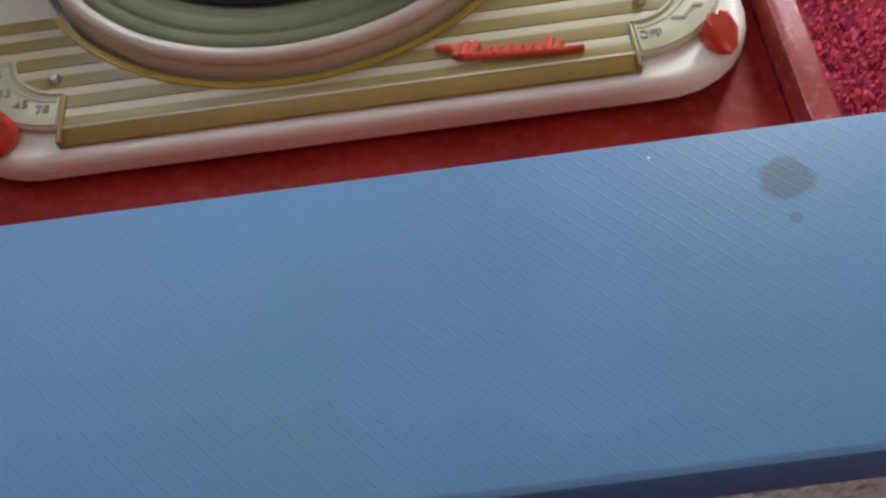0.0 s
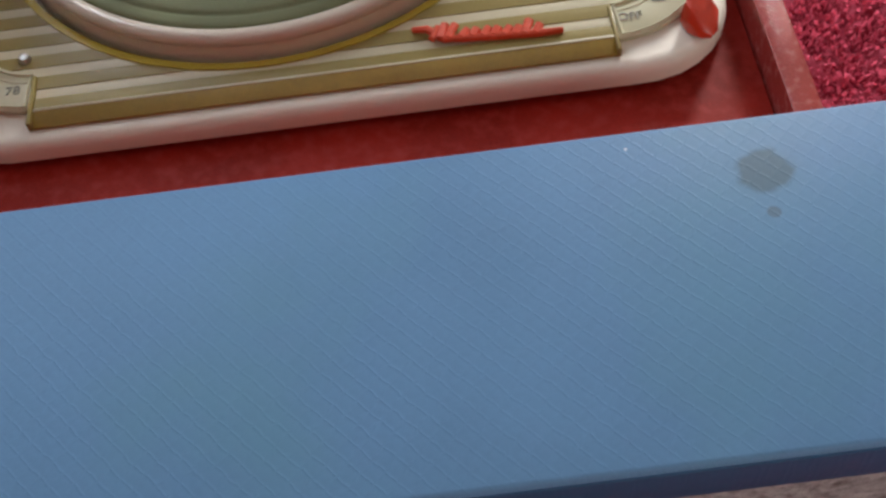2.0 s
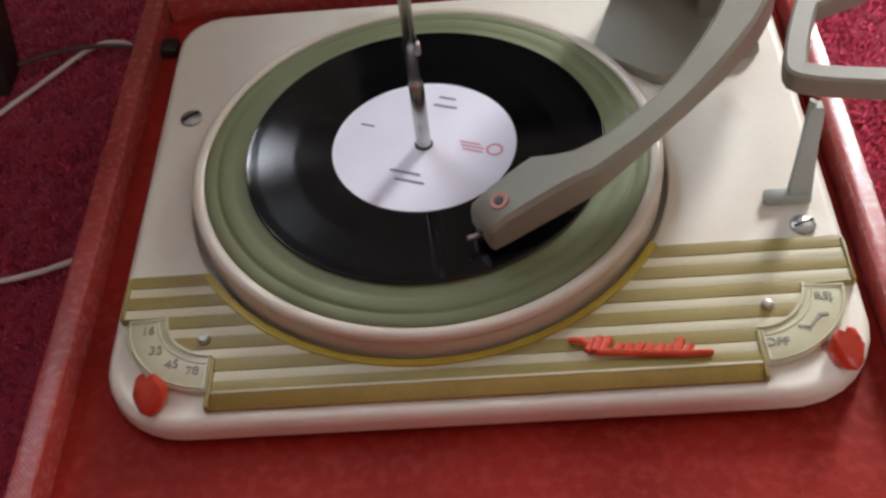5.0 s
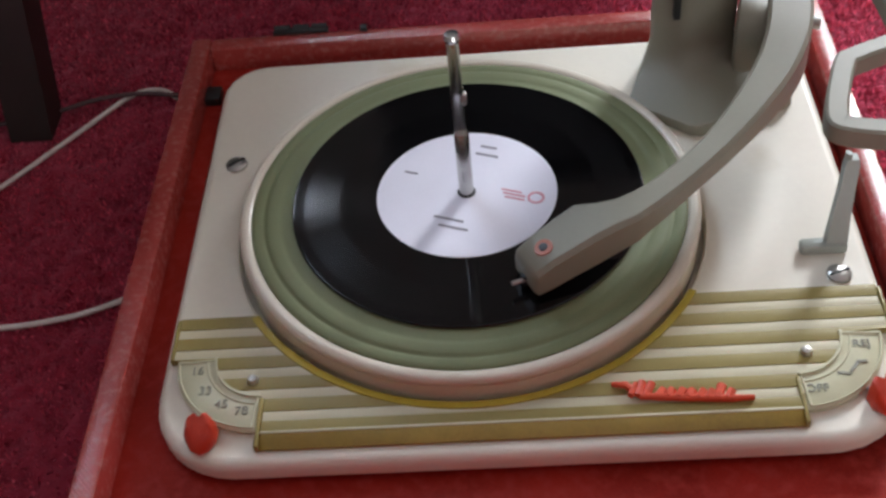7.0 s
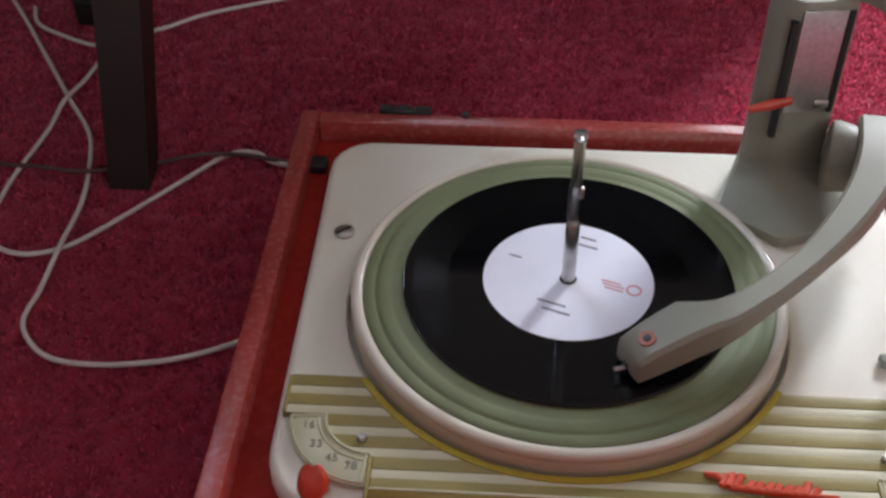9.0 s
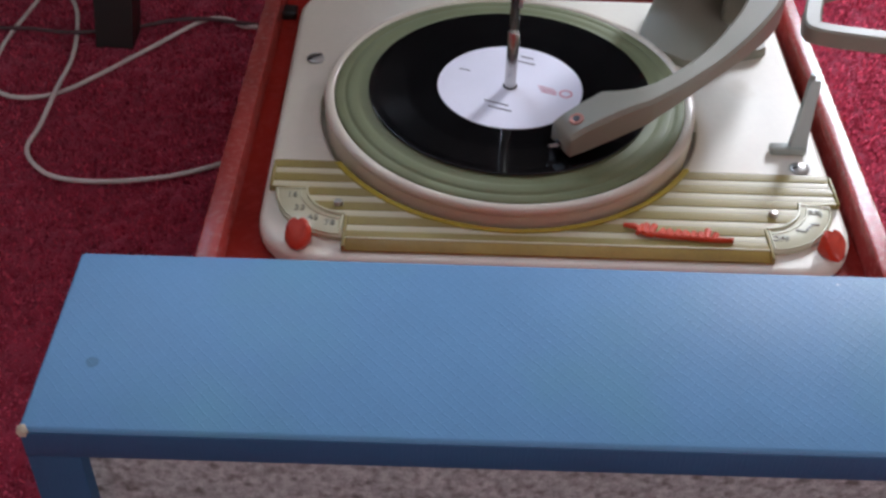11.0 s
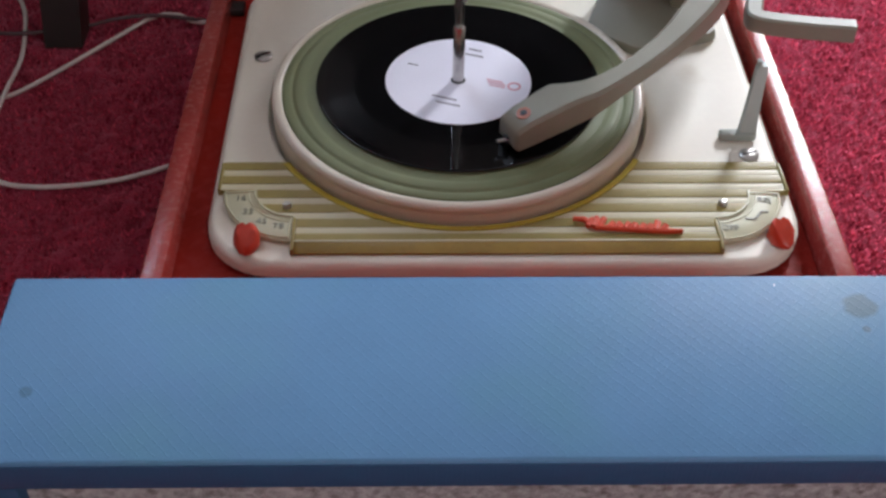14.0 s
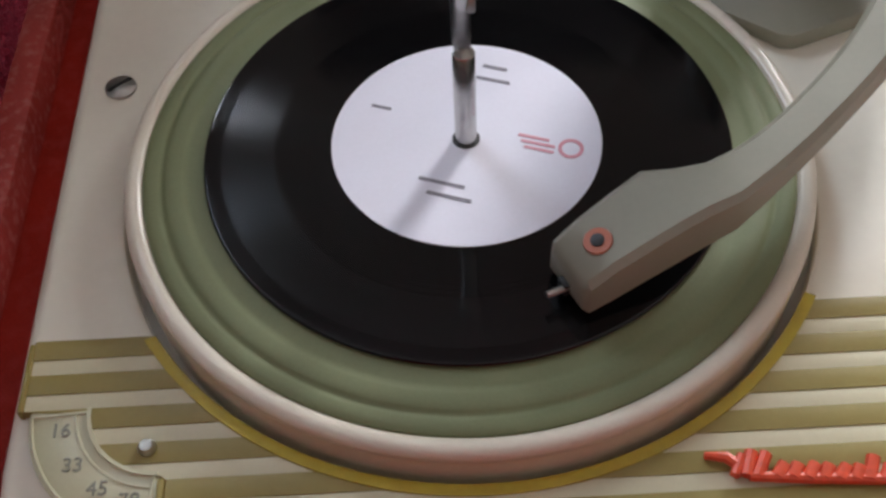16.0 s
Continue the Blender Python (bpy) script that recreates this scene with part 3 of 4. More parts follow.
part("spindle_collar", lathe([(0.0036, 0.0185), (0.0046, 0.0187), (0.0046, 0.0190), (0.0036, 0.0192)], 24), DARKSLOT, spindle, dz=ZD)

# record
record = thing("vinyl_record", lathe([(0.0046, 0.0170), (0.0860, 0.0170), (0.0875, 0.0176), (0.0873, 0.0180), (0.0870, 0.01825), (0.0868, 0.01834), (0.0866, 0.01835), (0.0858, 0.01835), (0.0850, 0.01835), (0.0835, 0.01835), (0.0800, 0.01835), (0.0640, 0.01835), (0.0500, 0.01835), (0.0485, 0.01835), (0.0474, 0.01835), (0.0046, 0.01835)], 160), VINYL, "black seven-inch vinyl record lying on the platter", "record", ZD)
part("label", lathe([(0.0046, 0.0186), (0.0046, 0.0188), (0.0448, 0.0188), (0.0450, 0.0186)], 96), LABEL, record, "plain white paper centre label", ZD)


def label_print(ang):
    """Unreadable lines of print on the label, as bars."""
    m = pose(0, 0, 0, 0, 0, ang)

    def bar(x, y, w, h, material, name):
        bm = box(x - w / 2, x + w / 2, y - h / 2, y + h / 2, 0.0187, 0.0190)
        bmesh.ops.transform(bm, matrix=m, verts=bm.verts[:])
        part(name, bm, material, record, dz=ZD)
    for x, y, w in ((-0.002, -0.0205, 0.0155), (0.002, -0.0255, 0.0150), (0.001, 0.0285, 0.0120), (0.000, 0.0345, 0.0085)):
        bar(x, y, w, 0.0013, INK, "print_line")
    bar(-0.0320, 0.0060, 0.0070, 0.0011, INK, "print_line")
    for x, y, w in ((0.0215, 0.0065, 0.0105), (0.0235, 0.0042, 0.0115), (0.0245, 0.0018, 0.0100)):
        bar(x, y, w, 0.0010, PINK_INK, "print_line")
    ring = lathe([(0.0030, 0.0187), (0.0030, 0.0190), (0.0042, 0.0190), (0.0042, 0.0187)], 28, 0.0345, 0.0050)
    bmesh.ops.transform(ring, matrix=m, verts=ring.verts[:])
    part("print_ring", ring, PINK_INK, record, dz=ZD)


label_print(-20)

# ---- amber trim ----
CUT = 0.1190


def trim():
    t = part("amber_trim", box(-0.090, 0.139, -0.1352, -0.1215, 0.0001, 0.0010), AMBER_DARK, player, "ribbed amber acrylic trim with ivory stripes, scratched", ZD)

    def left_x(y):
        if y > -0.0865:
            return -0.1380
        if y > -0.110:
            return -0.0945 - math.sqrt(max(0, 0.0228 ** 2 - (y + 0.0865) ** 2))
        return -0.0925

    def right_x(y):
        if y > -0.0885:
            return 0.1865
        if y > -0.112:
            return 0.1415 + math.sqrt(max(0, 0.0228 ** 2 - (y + 0.0885) ** 2))
        return 0.1405

    def rib(y_hi, y_lo, z, material, name, slope=0.0):
        rows = 4
        for side in (-1, 1):
            if -y_lo > CUT and side > 0:
                continue
            strips = []
            for k in range(rows + 1):
                y = y_hi + (y_lo - y_hi) * k / rows
                gap = math.sqrt(max(0, CUT * CUT - y * y))
                if -y_lo > CUT:
                    xa, xb = left_x(y), right_x(y)
                elif side < 0:
                    xa, xb = left_x(y), -gap
                else:
                    xa, xb = gap, right_x(y)
                u = k / rows
                h = z + 0.00025 * math.sin(math.pi * u) - slope * u
                strips.append([(xa, y, 0.0003), (xb, y, 0.0003), (xb, y, h - 0.0004), (xb - 0.0005, y, h), (xa + 0.0005, y, h), (xa, y, h - 0.0004)])
            part(name, skin(strips), material, t, dz=ZD)
    pitch = 0.01234
    for k in range(5):
        y = -0.0618 - pitch * k
        rib(y, y - 0.0068, 0.0040, AMBER, "amber_rib")
        rib(y - 0.0068, y - pitch, 0.0036, PALE, "ivory_stripe")
    rib(-0.1235, -0.1290, 0.0042, AMBER, "amber_rib")
    rib(-0.1290, -0.1303, 0.0046, PALE, "ivory_stripe")
    rib(-0.1303, -0.1368, 0.0044, AMBER_DARK, "front_rib", 0.0026)
    # bright edge round the platter and end lips
    sweep_angles = [radians(211.6 + (330.0 - 211.6) * k / 60) for k in range(61)]
    secs = [[(r * math.cos(a), r * math.sin(a), z) for r, z in ((CUT - 0.0014, 0.0004), (CUT + 0.0026, 0.0004), (CUT + 0.0026, 0.0047), (CUT - 0.0011, 0.0043))] for a in sweep_angles]
    part("inner_edge", skin(secs), AMBER_EDGE, t, "bright yellow acrylic edge", ZD)
    part("end_lip", box(-0.1392, -0.1374, -0.0872, -0.0630, 0.0003, 0.0050, 0.0006), AMBER, t, dz=ZD)
    part("end_lip", box(0.1862, 0.1880, -0.0888, -0.0640, 0.0003, 0.0050, 0.0006), AMBER, t, dz=ZD)
    part("end_lip", box(-0.0945, -0.0925, -0.1372, -0.1110, 0.0003, 0.0050, 0.0006), AMBER, t, dz=ZD)
    part("end_lip", box(0.1400, 0.1418, -0.1372, -0.1130, 0.0003, 0.0050, 0.0006), AMBER, t, dz=ZD)
    # dials at both ends
    for cx, cy, s, marks in ((-0.0945, -0.0865, -1, (("16", 13), ("33", 36), ("45", 57), ("78", 76))), (0.1415, -0.0885, 1, (("REJ", 14), ("OFF", 78)))):
        arc = []
        for k in range(25):
            a = radians(180 + 90 * k / 24) if s < 0 else radians(360 - 90 * k / 24)
            arc.append([(cx + r * math.cos(a), cy + r * math.sin(a), z) for r, z in ((0.0225, 0.0003), (0.0408, 0.0003), (0.0412, 0.0026), (0.0400, 0.0034), (0.0240, 0.0038), (0.0225, 0.0034))])
        d = part("dial", skin(arc), DIAL, t, "ivory acrylic dial arc with grey markings", ZD)
        edge = [[(x, y, 0.0003), (x + dx, y + dy, 0.0003), (x + dx, y + dy, 0.0050), (x, y, 0.0050)] for x, y, dx, dy in
                [(cx + 0.0223 * math.cos(a), cy + 0.0223 * math.sin(a), 0.0012 * math.cos(a), 0.0012 * math.sin(a)) for a in [radians((180 + 90 * k / 24) if s < 0 else (360 - 90 * k / 24)) for k in range(25)]]]
        part("dial_edge", skin(edge), DIAL, t, dz=ZD)
        for rr in (0.0268, 0.0398):
            line = [(cx + rr * math.cos(a), cy + rr * math.sin(a), 0.0037) for a in [radians((183 + 84 * k / 24) if s < 0 else (357 - 84 * k / 24)) for k in range(25)]]
            part("dial_border", sweep(line, 0.0005, 0.0006, 6), DIAL, t, dz=ZD)
        for deg in (3, 87):
            a = radians(180 + deg) if s < 0 else radians(360 - deg)
            part("dial_border", sweep([(cx + rr * math.cos(a), cy + rr * math.sin(a), 0.0037) for rr in (0.0225, 0.0315, 0.0400)], 0.0007, 0.0008, 6), DIAL, t, dz=ZD)
        for text, deg in marks:
            a = radians(180 + deg) if s < 0 else radians(360 - deg)
            lettering("marking", text, 0.0064 if s < 0 else 0.0058, cx + 0.0315 * math.cos(a), cy + 0.0315 * math.sin(a), ZD + 0.0039, 0, DIAL_INK, t)
        if s > 0:
            for dx, dy, w, turn in ((0.0195, -0.0235, 0.0055, -10), (0.0245, -0.0205, 0.0060, 50), (0.0285, -0.0175, 0.0045, 0)):
                bm = box(-w / 2, w / 2, -0.0006, 0.0006, 0.0036, 0.0041)
                bmesh.ops.transform(bm, matrix=pose(cx + dx, cy + dy, 0, 0, 0, turn), verts=bm.verts[:])
                part("marking_bar", bm, DIAL_INK, t, dz=ZD)
    for x, y in ((-0.0985, -0.1010), (0.1473, -0.1000)):
        part("stud", lathe([(0.0026, 0.003), (0.0027, 0.0052), (0.0020, 0.0066), (0, 0.0070)], 16, x, y), STEEL, t, "small domed steel stud", ZD)
    # raised red script badge, as plain slanted strokes
    bm = bmesh.new()
    x0, y0, slope = 0.0640, -0.1172, -0.095
    strokes = ((0.000, 0.010, 0.0016, 0.0010, 0), (0.0060, 0.0068, 0.0010, 0, 62), (0.0090, 0.0078, 0.0012, 0, 70), (0.0125, 0.0078, 0.0012, 0, 62),
               (0.0175, 0.0048, 0.0013, 0, 50), (0.0215, 0.0045, 0.0013, 0, 58), (0.0260, 0.0050, 0.0013, 0, 52), (0.0300, 0.0045, 0.0013, 0, 58),
               (0.0345, 0.0048, 0.0013, 0, 50), (0.0385, 0.0045, 0.0013, 0, 58), (0.0425, 0.0075, 0.0013, 0, 68), (0.0465, 0.0050, 0.0012, 0, 60))
    for dx, ln, hw, dy, turn in strokes[1:]:
        c = (x0 + dx, y0 + slope * dx - 0.0005)
        a = radians(turn)
        sweep([(c[0] - ln / 2 * math.cos(a), c[1] - 0.0022, 0.0062), (c[0] + ln / 2 * math.cos(a), c[1] - 0.0022 + ln * math.sin(a), 0.0064)], hw * 1.55, 0.0016, 8, bm=bm)
    sweep([(x0 - 0.003, y0 + 0.0034, 0.0060), (x0 + 0.003, y0 + 0.0024, 0.0064), (x0 + 0.0065, y0 - 0.0010, 0.0062)], [0.0009, 0.0018, 0.0018], 0.0015, 8, bm=bm)
    sweep([(x0 + 0.0085, y0 - 0.0036, 0.0058), (x0 + 0.024, y0 - 0.0050, 0.0058), (x0 + 0.047, y0 - 0.0068, 0.0058), (x0 + 0.0565, y0 - 0.0068, 0.0058)], [0.0014, 0.0017, 0.0016, 0.0008], 0.0016, 8, bm=bm)
    part("badge", bm, ORANGE, t, "raised red script badge", ZD)
    return t


trim()


def pointer_knob(x, y, turn, name="knob"):
    """Faceted heart-shaped pointer knob."""
    base = [(-0.0082, 0.0048), (-0.0044, 0.0086), (0.0, 0.0042), (0.0044, 0.0086), (0.0082, 0.0048), (0.0082, -0.0015), (0.0045, -0.0075), (0.0, -0.0098), (-0.0045, -0.0075), (-0.0082, -0.0015)]
    secs = []
    for z, k, dy in ((0.0012, 0.92, 0), (0.0030, 1.0, 0), (0.0085, 0.96, 0.0004), (0.0125, 0.72, 0.0024), (0.0135, 0.45, 0.0034)):
        secs.append([(px * k, py * k + dy, z - (0.0045 * max(0, -py) / 0.0098 if z > 0.006 else 0)) for px, py in base])
    bm = skin(secs)
    bmesh.ops.transform(bm, matrix=pose(x, y, 0, 0, 0, turn) @ Matrix.Diagonal((0.86, 0.86, 0.95, 1)), verts=bm.verts[:])
    k = part(name, bm, RED, player, "faceted red plastic pointer knob", ZD)
    part("lever", sweep([(x, y + 0.004, 0.0016), (x - 0.012 * (1 if x > 0 else -1), y + 0.016, 0.0016)], 0.0022, 0.0010, 8), STEEL, k, dz=ZD)


pointer_knob(-0.1182, -0.1302, 0)
pointer_knob(0.1752, -0.1268, 18)
slotted_screw(-0.1263, 0.0517, 38)
slotted_screw(0.1732, -0.0515, 20)


# ---- changer tower, tonearm, overarm, rest ----
def ngon(points, k, centre, shift=(0, 0)):
    return [(centre[0] + (x - centre[0]) * k + shift[0], centre[1] + (y - centre[1]) * k + shift[1]) for x, y in points]


def tower():
    foot = [(0.091, 0.083), (0.0945, 0.074), (0.119, 0.0535), (0.124, 0.0525), (0.172, 0.070), (0.1765, 0.0745), (0.172, 0.112), (0.158, 0.140), (0.116, 0.140), (0.108, 0.132)]
    low = [(0.089, 0.080), (0.0925, 0.072), (0.1175, 0.0525), (0.1225, 0.0515), (0.1715, 0.069), (0.1755, 0.0735), (0.1715, 0.112), (0.157, 0.139), (0.115, 0.139), (0.106, 0.130)]
    up = [(0.103, 0.108), (0.105, 0.104), (0.117, 0.097), (0.121, 0.0965), (0.145, 0.1005), (0.148, 0.104), (0.147, 0.118), (0.144, 0.134), (0.117, 0.135), (0.106, 0.125)]
    secs = [[(x, y, 0.0003) for x, y in foot], [(x, y, 0.0055) for x, y in low], [(x, y, 0.0075) for x, y in ngon(low, 0.985, (0.133, 0.100))]]
    for z, u in ((0.0092, 0.20), (0.0112, 0.42), (0.0138, 0.63), (0.0172, 0.80), (0.0216, 0.93), (0.0290, 1.0)):
        secs.append([(a + (c - a) * u, b + (d - b) * u, z) for (a, b), (c, d) in zip(low, up)])
    secs += [[(x, y, 0.085) for x, y in up],
            [(x, y, 0.128) for x, y in up], [(x, y, 0.131) for x, y in ngon(up, 0.93, (0.126, 0.116))]]
    tw = part("changer_tower", skin(secs), GREY, player, "grey-green plastic changer tower with flared base", ZD)
    part("slide_slot", box(0.1130, 0.1165, 0.0945, 0.1030, 0.046, 0.120), DARKSLOT, tw, "dark vertical slot", ZD)
    part("edge_slot", box(0.1425, 0.1455, 0.0985, 0.104, 0.062, 0.126), DARKSLOT, tw, dz=ZD)
    part("slide_plate", prism([(0.1180, 0.0950), (0.1415, 0.0986), (0.1412, 0.1010), (0.1177, 0.0975)], 0.063, 0.127, 0.0006), STEEL, tw, "dull steel slide plate between the slots", ZD)
    part("latch", prism([(0.1345, 0.0962), (0.1425, 0.0974), (0.1420, 0.1000), (0.1340, 0.0988)], 0.066, 0.0705, 0.0008), CHROME, tw, "small chrome latch", ZD)
    part("size_lever", sweep([(0.1215, 0.0960, 0.071), (0.110, 0.0935, 0.069), (0.0985, 0.092, 0.0665)], [0.0022, 0.0026, 0.0018], [0.0030, 0.0034, 0.0022], 10), RED, tw, "orange-red plastic lever", ZD)
    # bearing block of the arm
    sd = Vector((0.97, -0.24, 0))
    bm = bmesh.new()
    rings = []
    for d, r in ((-0.0150, 0.0165), (-0.0135, 0.0200), (-0.0095, 0.0208), (0.004, 0.0180)):
        c = Vector((0.1600, 0.0885, 0.0375)) + sd * d
        rings.append([c + Vector((0.24, 0.97, 0)) * (r * math.cos(2 * math.pi * k / 28)) + Vector((0, 0, 1)) * (r * math.sin(2 * math.pi * k / 28)) for k in range(28)])
    skin(rings, bm=bm)
    part("arm_bearing", bm, GREY, tw, dz=ZD)
    return tw


tower()


def tonearm():
    ax = Vector((math.cos(radians(26)), math.sin(radians(26)), 0))
    sd = Vector((ax.y, -ax.x, 0))
    f0 = Vector((0.0262, -0.0650, 0))

    def section(c, side, wl, wr, zb, zt, k=0.0022):
        l, r = c - side * wl, c + side * wr
        return [(l.x, l.y, zb), (r.x, r.y, zb), (r.x, r.y, zt - k), (r.x - side.x * k, r.y - side.y * k, zt), (l.x + side.x * k, l.y + side.y * k, zt), (l.x, l.y, zt - k)]
    # distance along, half width to either side, bottom and top height
    secs = [section(f0 + ax * d, sd, wl, wr, zb, zt) for d, wl, wr, zb, zt in
            ((0.000, 0.0088, 0.0088, 0.0225, 0.0322), (0.0016, 0.0104, 0.0104, 0.0212, 0.0346), (0.010, 0.0114, 0.0106, 0.0222, 0.0384), (0.022, 0.0128, 0.0108, 0.0245, 0.0415), (0.0335, 0.0138, 0.0110, 0.0265, 0.0440), (0.0415, 0.0088, 0.0114, 0.0285, 0.0455))]
    stations = ((0.0735, -0.0462, 0.0086, 0.0315, 0.0470), (0.0865, -0.0378, 0.0073, 0.0350, 0.0476), (0.1015, -0.0250, 0.0070, 0.0375, 0.0482), (0.1210, -0.0058, 0.0073, 0.0395, 0.0502), (0.1392, 0.0162, 0.0085, 0.0395, 0.0535),
                (0.1552, 0.0405, 0.0100, 0.0375, 0.0565), (0.1664, 0.0660, 0.0112, 0.0350, 0.0588), (0.1720, 0.0895, 0.0113, 0.0350, 0.0592), (0.1737, 0.104, 0.0100, 0.0380, 0.0570))
    mids = smooth_path([(x, y, 0) for x, y, w, zb, zt in stations], 4)
    sizes = smooth_path([(w, zb, zt) for x, y, w, zb, zt in stations], 4)
    for i, (c, q) in enumerate(zip(mids, sizes)):
        d = (mids[min(i + 1, len(mids) - 1)] - mids[max(i - 1, 0)]).normalized()
        side = Vector((d.y, -d.x, 0))
        if i == 0:
            side = (side + sd).normalized()
        secs.append(section(c, side, q.x, q.x, q.y, q.z, 0.0020))
    arm = part("tonearm", skin(secs), GREY, player, "grey-green plastic tonearm lowered onto the record", ZD)
    part("pivot_pin", sweep([(0.1745, 0.074, 0.0545), (0.1835, 0.0715, 0.0545)], 0.0032, 0.0032, 14), STEEL, arm, "bright steel pivot screw", ZD)
    part("pivot_pin", sweep([(0.181, 0.098, 0.0545), (0.1858, 0.097, 0.0545)], 0.0028, 0.0028, 14), STEEL, arm, dz=ZD)
    b = lathe([(0.0020, 0), (0.0020, 0.0006), (0.0042, 0.0006), (0.0044, 0)], 28)
    tilt = pose(0.0352, -0.0605, 0.0385, 0, 0, 26) @ pose(0, 0, 0, 0, -18, 0)
    bmesh.ops.transform(b, matrix=tilt, verts=b.verts[:])
    part("head_badge", b, RUST, arm, "small round dull red ring badge", ZD)
    c = lathe([(0.0021, 0), (0.0021, 0.0010), (0, 0.0013)], 20)
    bmesh.ops.transform(c, matrix=tilt, verts=c.verts[:])
    part("badge_centre", c, BLACK, arm, dz=ZD)
    # cartridge flip lever and stylus
    part("stylus_lever", sweep([(0.0315, -0.0640, 0.0245), (0.0250, -0.0668, 0.0246), (0.0201, -0.0690, 0.0252)], 0.0012, 0.0010, 8), STEEL, arm, dz=ZD)
    part("stylus", lathe([(0, 0.0184), (0.0005, 0.0200), (0.0010, 0.0225), (0, 0.0226)], 10, 0.0335, -0.0615), STEEL, arm, dz=ZD)
    gap = box(-0.0015, 0.003, -0.0022, 0.0022, 0.0212, 0.0262, 0.0005)
    bmesh.ops.transform(gap, matrix=pose(0.0260, -0.0650, 0, 0, 0, 26), verts=gap.verts[:])
    part("cartridge_gap", gap, DARKSLOT, arm, dz=ZD)


tonearm()


def overarm():
    z = 0.106
    bends = [(0.140, 0.112, 0.134), (0.160, 0.098, 0.133), (0.182, 0.070, 0.122), (0.190, 0.030, 0.110), (0.1935, -0.006, z), (0.1900, -0.0170, z), (0.1690, -0.0270, z), (0.1625, -0.0330, z), (0.1525, -0.0640, z), (0.1560, -0.0715, z), (0.1780, -0.0765, z), (0.2020, -0.0800, z)]
    path = smooth_path(bends, 4)
    part("overarm", sweep(path, 0.0046, 0.0050, 8, round_=False), GREY, player, "grey plastic record-steadying arm swung aside", ZD)


overarm()


def arm_rest():
    r = part("arm_rest", box(0.1580, 0.1800, -0.0385, -0.0315, 0.0002, 0.0055, 0.0015), GREY_LIGHT, player, "grey plastic tonearm rest post", ZD)
    secs = []
    for x, y, z, w in ((0.1745, -0.0345, 0.003, 0.0052), (0.1760, -0.030, 0.014, 0.0044), (0.1785, -0.023, 0.028, 0.0036), (0.1808, -0.0170, 0.0385, 0.0034), (0.1812, -0.0158, 0.0415, 0.0026)):
        secs.append([(x - w, y - 0.0026, z), (x + w, y - 0.0026, z), (x + w, y + 0.0026, z), (x - w, y + 0.0026, z)])
    part("post", skin(secs), GREY_LIGHT, r, dz=ZD)
    part("tip_prong", sweep([(0.1792, -0.0165, 0.040), (0.1790, -0.0160, 0.0445)], 0.0012, 0.0022, 8), GREY_LIGHT, r, dz=ZD)


arm_rest()


# ---- cables on the carpet ----
def cable(points, r, material, label, name="cable"):
    bm = sweep(smooth_path(points, 6), r, r, 10)
    return thing(name, bm, material, label, "cable")


W = 0.0018
cable([(-0.173, 0.178, 0.020), (-0.186, 0.196, 0.012), (-0.205, 0.214, W), (-0.219, 0.224, W), (-0.239, 0.219, W), (-0.270, 0.180, W), (-0.308, 0.132, W), (-0.329, 0.112, W), (-0.353, 0.105, W), (-0.375, 0.114, W), (-0.386, 0.136, W),
       (-0.387, 0.167, W), (-0.385, 0.197, W), (-0.379, 0.243, W), (-0.376, 0.276, W + 0.004), (-0.371, 0.311, W), (-0.366, 0.342, W), (-0.360, 0.376, W), (-0.329, 0.390, W), (-0.289, 0.420, W), (-0.20, 0.46, W)], W, WHITE_CABLE, "white plastic mains cable looped over the carpet")
cable([(-0.49, 0.46, W), (-0.452, 0.405, W), (-0.422, 0.358, W), (-0.377, 0.287, W), (-0.348, 0.242, W), (-0.336, 0.204, W), (-0.329, 0.160, W), (-0.327, 0.111, W + 0.0055), (-0.330, 0.072, W), (-0.332, 0.046, W), (-0.323, 0.028, W), (-0.305, 0.014, W),
       (-0.277, 0.010, W), (-0.243, 0.014, W), (-0.217, 0.022, W), (-0.190, 0.036, W), (-0.176, 0.045, W)], W, WHITE_CABLE, "white plastic cable curving to the player's side")
cable([(-0.55, 0.13, W), (-0.49, 0.20, W), (-0.458, 0.217, W), (-0.443, 0.222, W), (-0.428, 0.213, W), (-0.418, 0.195, W), (-0.421, 0.172, W), (-0.440, 0.135, W), (-0.47, 0.09, W)], 0.0016, WHITE_CABLE, "thin pale cable in a loose bend")
cable([(-0.447, 0.420, W), (-0.435, 0.393, W), (-0.408, 0.375, W), (-0.385, 0.364, W), (-0.3705, 0.358, W + 0.002)], W, WHITE_CABLE, "short length of pale cable by the table leg")
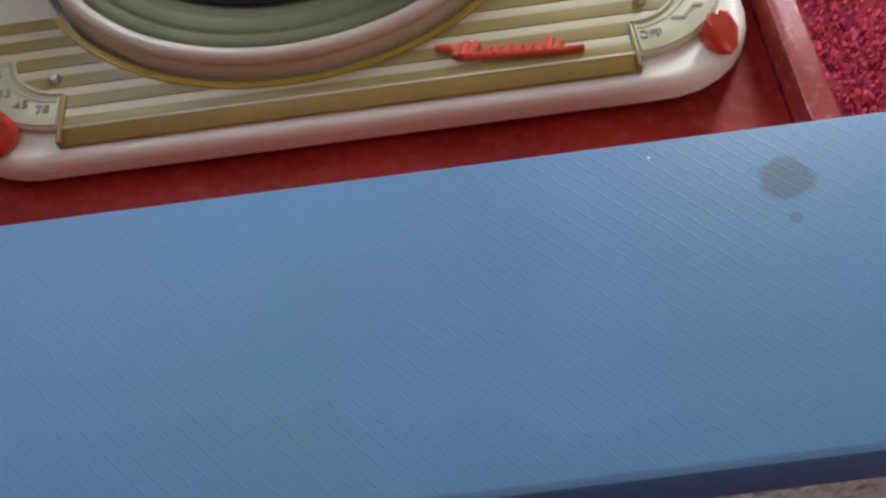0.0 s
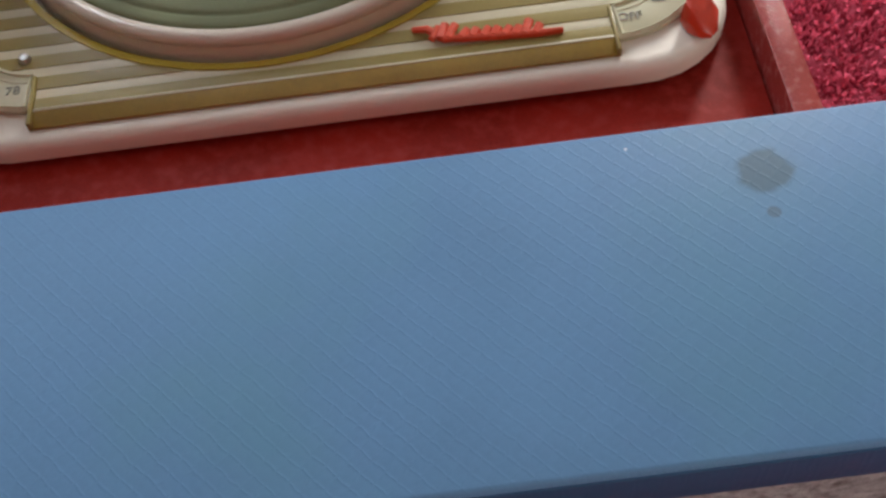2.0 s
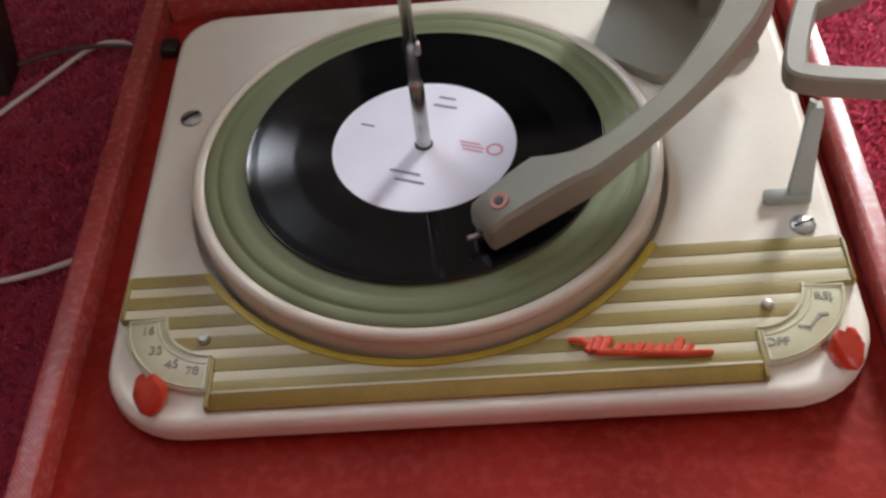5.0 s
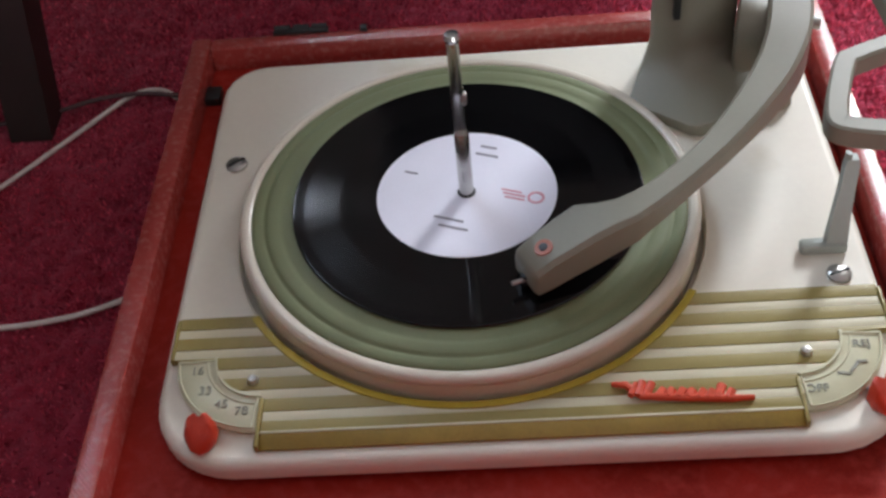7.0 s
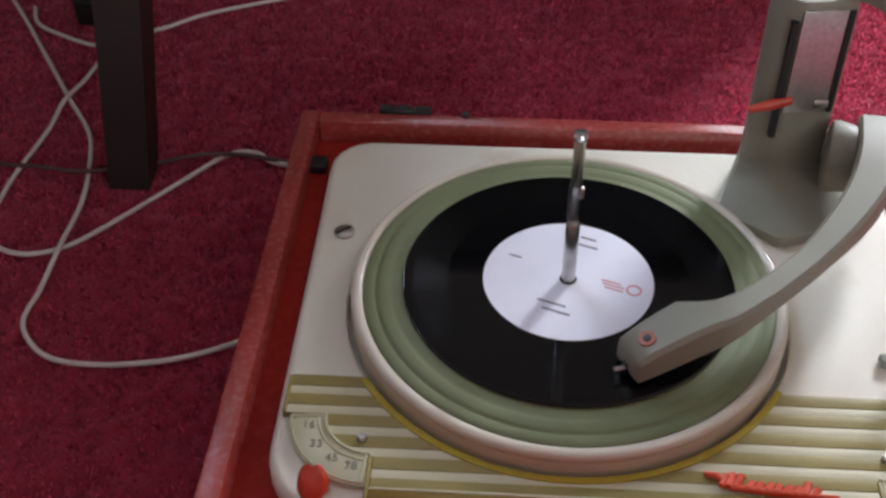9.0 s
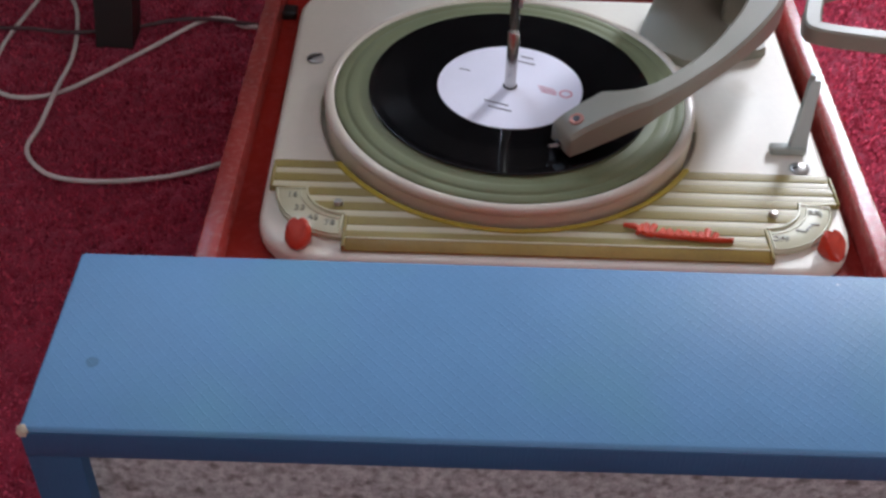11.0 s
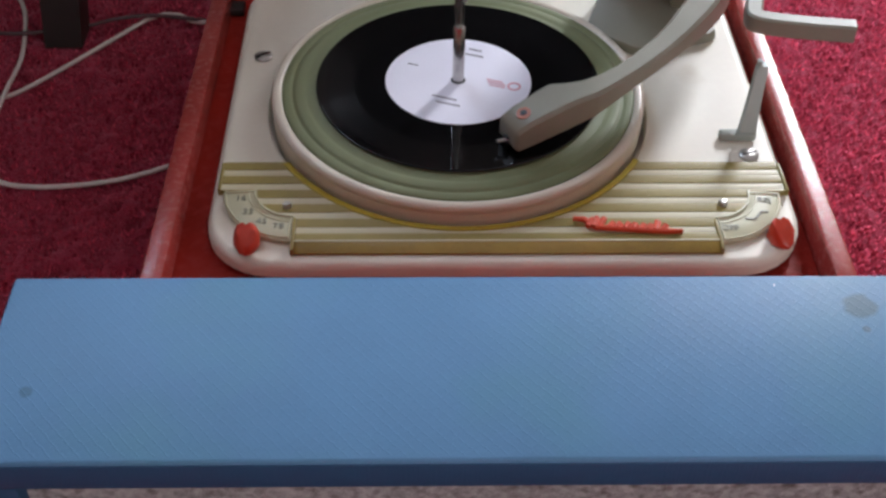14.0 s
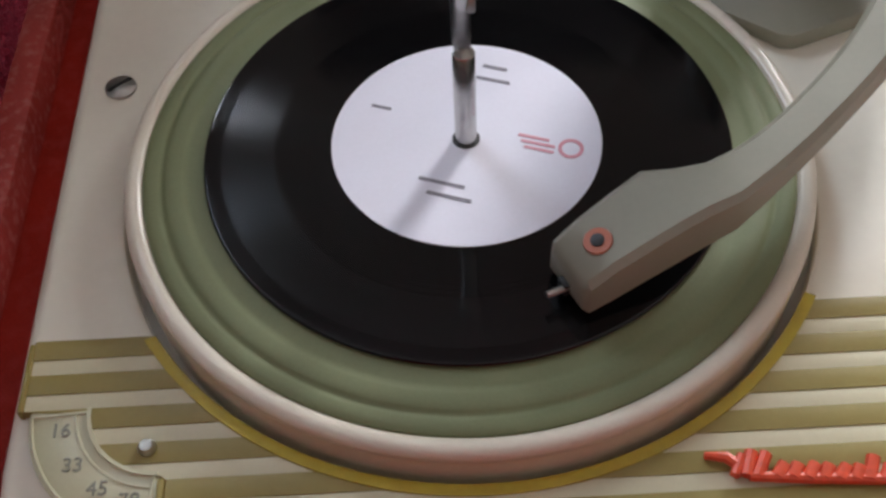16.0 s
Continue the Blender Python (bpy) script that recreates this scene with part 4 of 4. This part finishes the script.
cable([(-0.50, 0.31, W), (-0.463, 0.259, W), (-0.431, 0.221, W), (-0.400, 0.201, W), (-0.371, 0.194, W + 0.004), (-0.338, 0.190, W + 0.004), (-0.298, 0.2020, W + 0.001), (-0.262, 0.2120, W + 0.004), (-0.236, 0.2155, W + 0.0045), (-0.205, 0.2120, W + 0.0038), (-0.178, 0.198, 0.012)], 0.0017, DARK_CABLE, "dark brown thin cable across the carpet")


def plug():
    """Black mains adaptor lying among the cables."""
    b = thing("mains_adaptor", box(-0.402, -0.368, 0.392, 0.440, 0.0005, 0.026, 0.004, 3), BLACK, "small black mains adaptor among the white cables", "adaptor")
    part("pin", box(-0.366, -0.354, 0.402, 0.408, 0.010, 0.0125, 0.0006), STEEL, b)
    part("pin", box(-0.366, -0.354, 0.420, 0.426, 0.010, 0.0125, 0.0006), STEEL, b)


plug()


# ---- furniture behind; unseen parts shade the carpet ----
def low_table():
    tx0, tx1, ty0, ty1, h = -1.05, -0.255, 0.165, 0.95, 0.43
    t = tagged(new("low_table"), "low dark brown wooden table, its unseen top shading the carpet", "table")
    t.location = ((tx0 + tx1) / 2, (ty0 + ty1) / 2, 0)
    # Only the front right leg is visible; the unseen top shades the carpet.
    part("unseen_tabletop", box(tx0, -0.243, 0.165, ty1, h, h + 0.025, 0.004), WOOD, t)
    for x, y in ((-0.3005, 0.193), (-1.02, 0.193), (-1.02, 0.91), (-0.3005, 0.91)):
        secs = [[(x + (0.06 if x < -0.5 else 0.055 if y < 0.5 else -0.02) * z + sx * w, y + (0.25 if y < 0.5 else -0.25) * z + sy * w, z) for sx, sy in ((-1, -1), (1, -1), (1, 1), (-1, 1))] for z, w in ((0.0, 0.0145), (0.25, 0.0172), (h, 0.0190))]
        part("leg", skin(secs), WOOD, t)


low_table()


def shade_block_behind():
    # Unseen block added to keep window light off the left and rear carpet.
    c = tagged(new("shade_block"), "unseen dark brown cabinet-shaped block added to shade the carpet", "cabinet")
    c.location = (0.098, 0.77, 0)
    part("body", box(-0.125, 0.322, 0.602, 0.95, 0.0, 0.62, 0.003), WOOD, c)
    part("door", box(-0.118, 0.097, 0.590, 0.602, 0.03, 0.60, 0.002), WOOD, c)
    part("door", box(0.100, 0.315, 0.590, 0.602, 0.03, 0.60, 0.002), WOOD, c)
    part("top", box(-0.130, 0.327, 0.586, 0.955, 0.62, 0.642, 0.003), WOOD, c)


shade_block_behind()
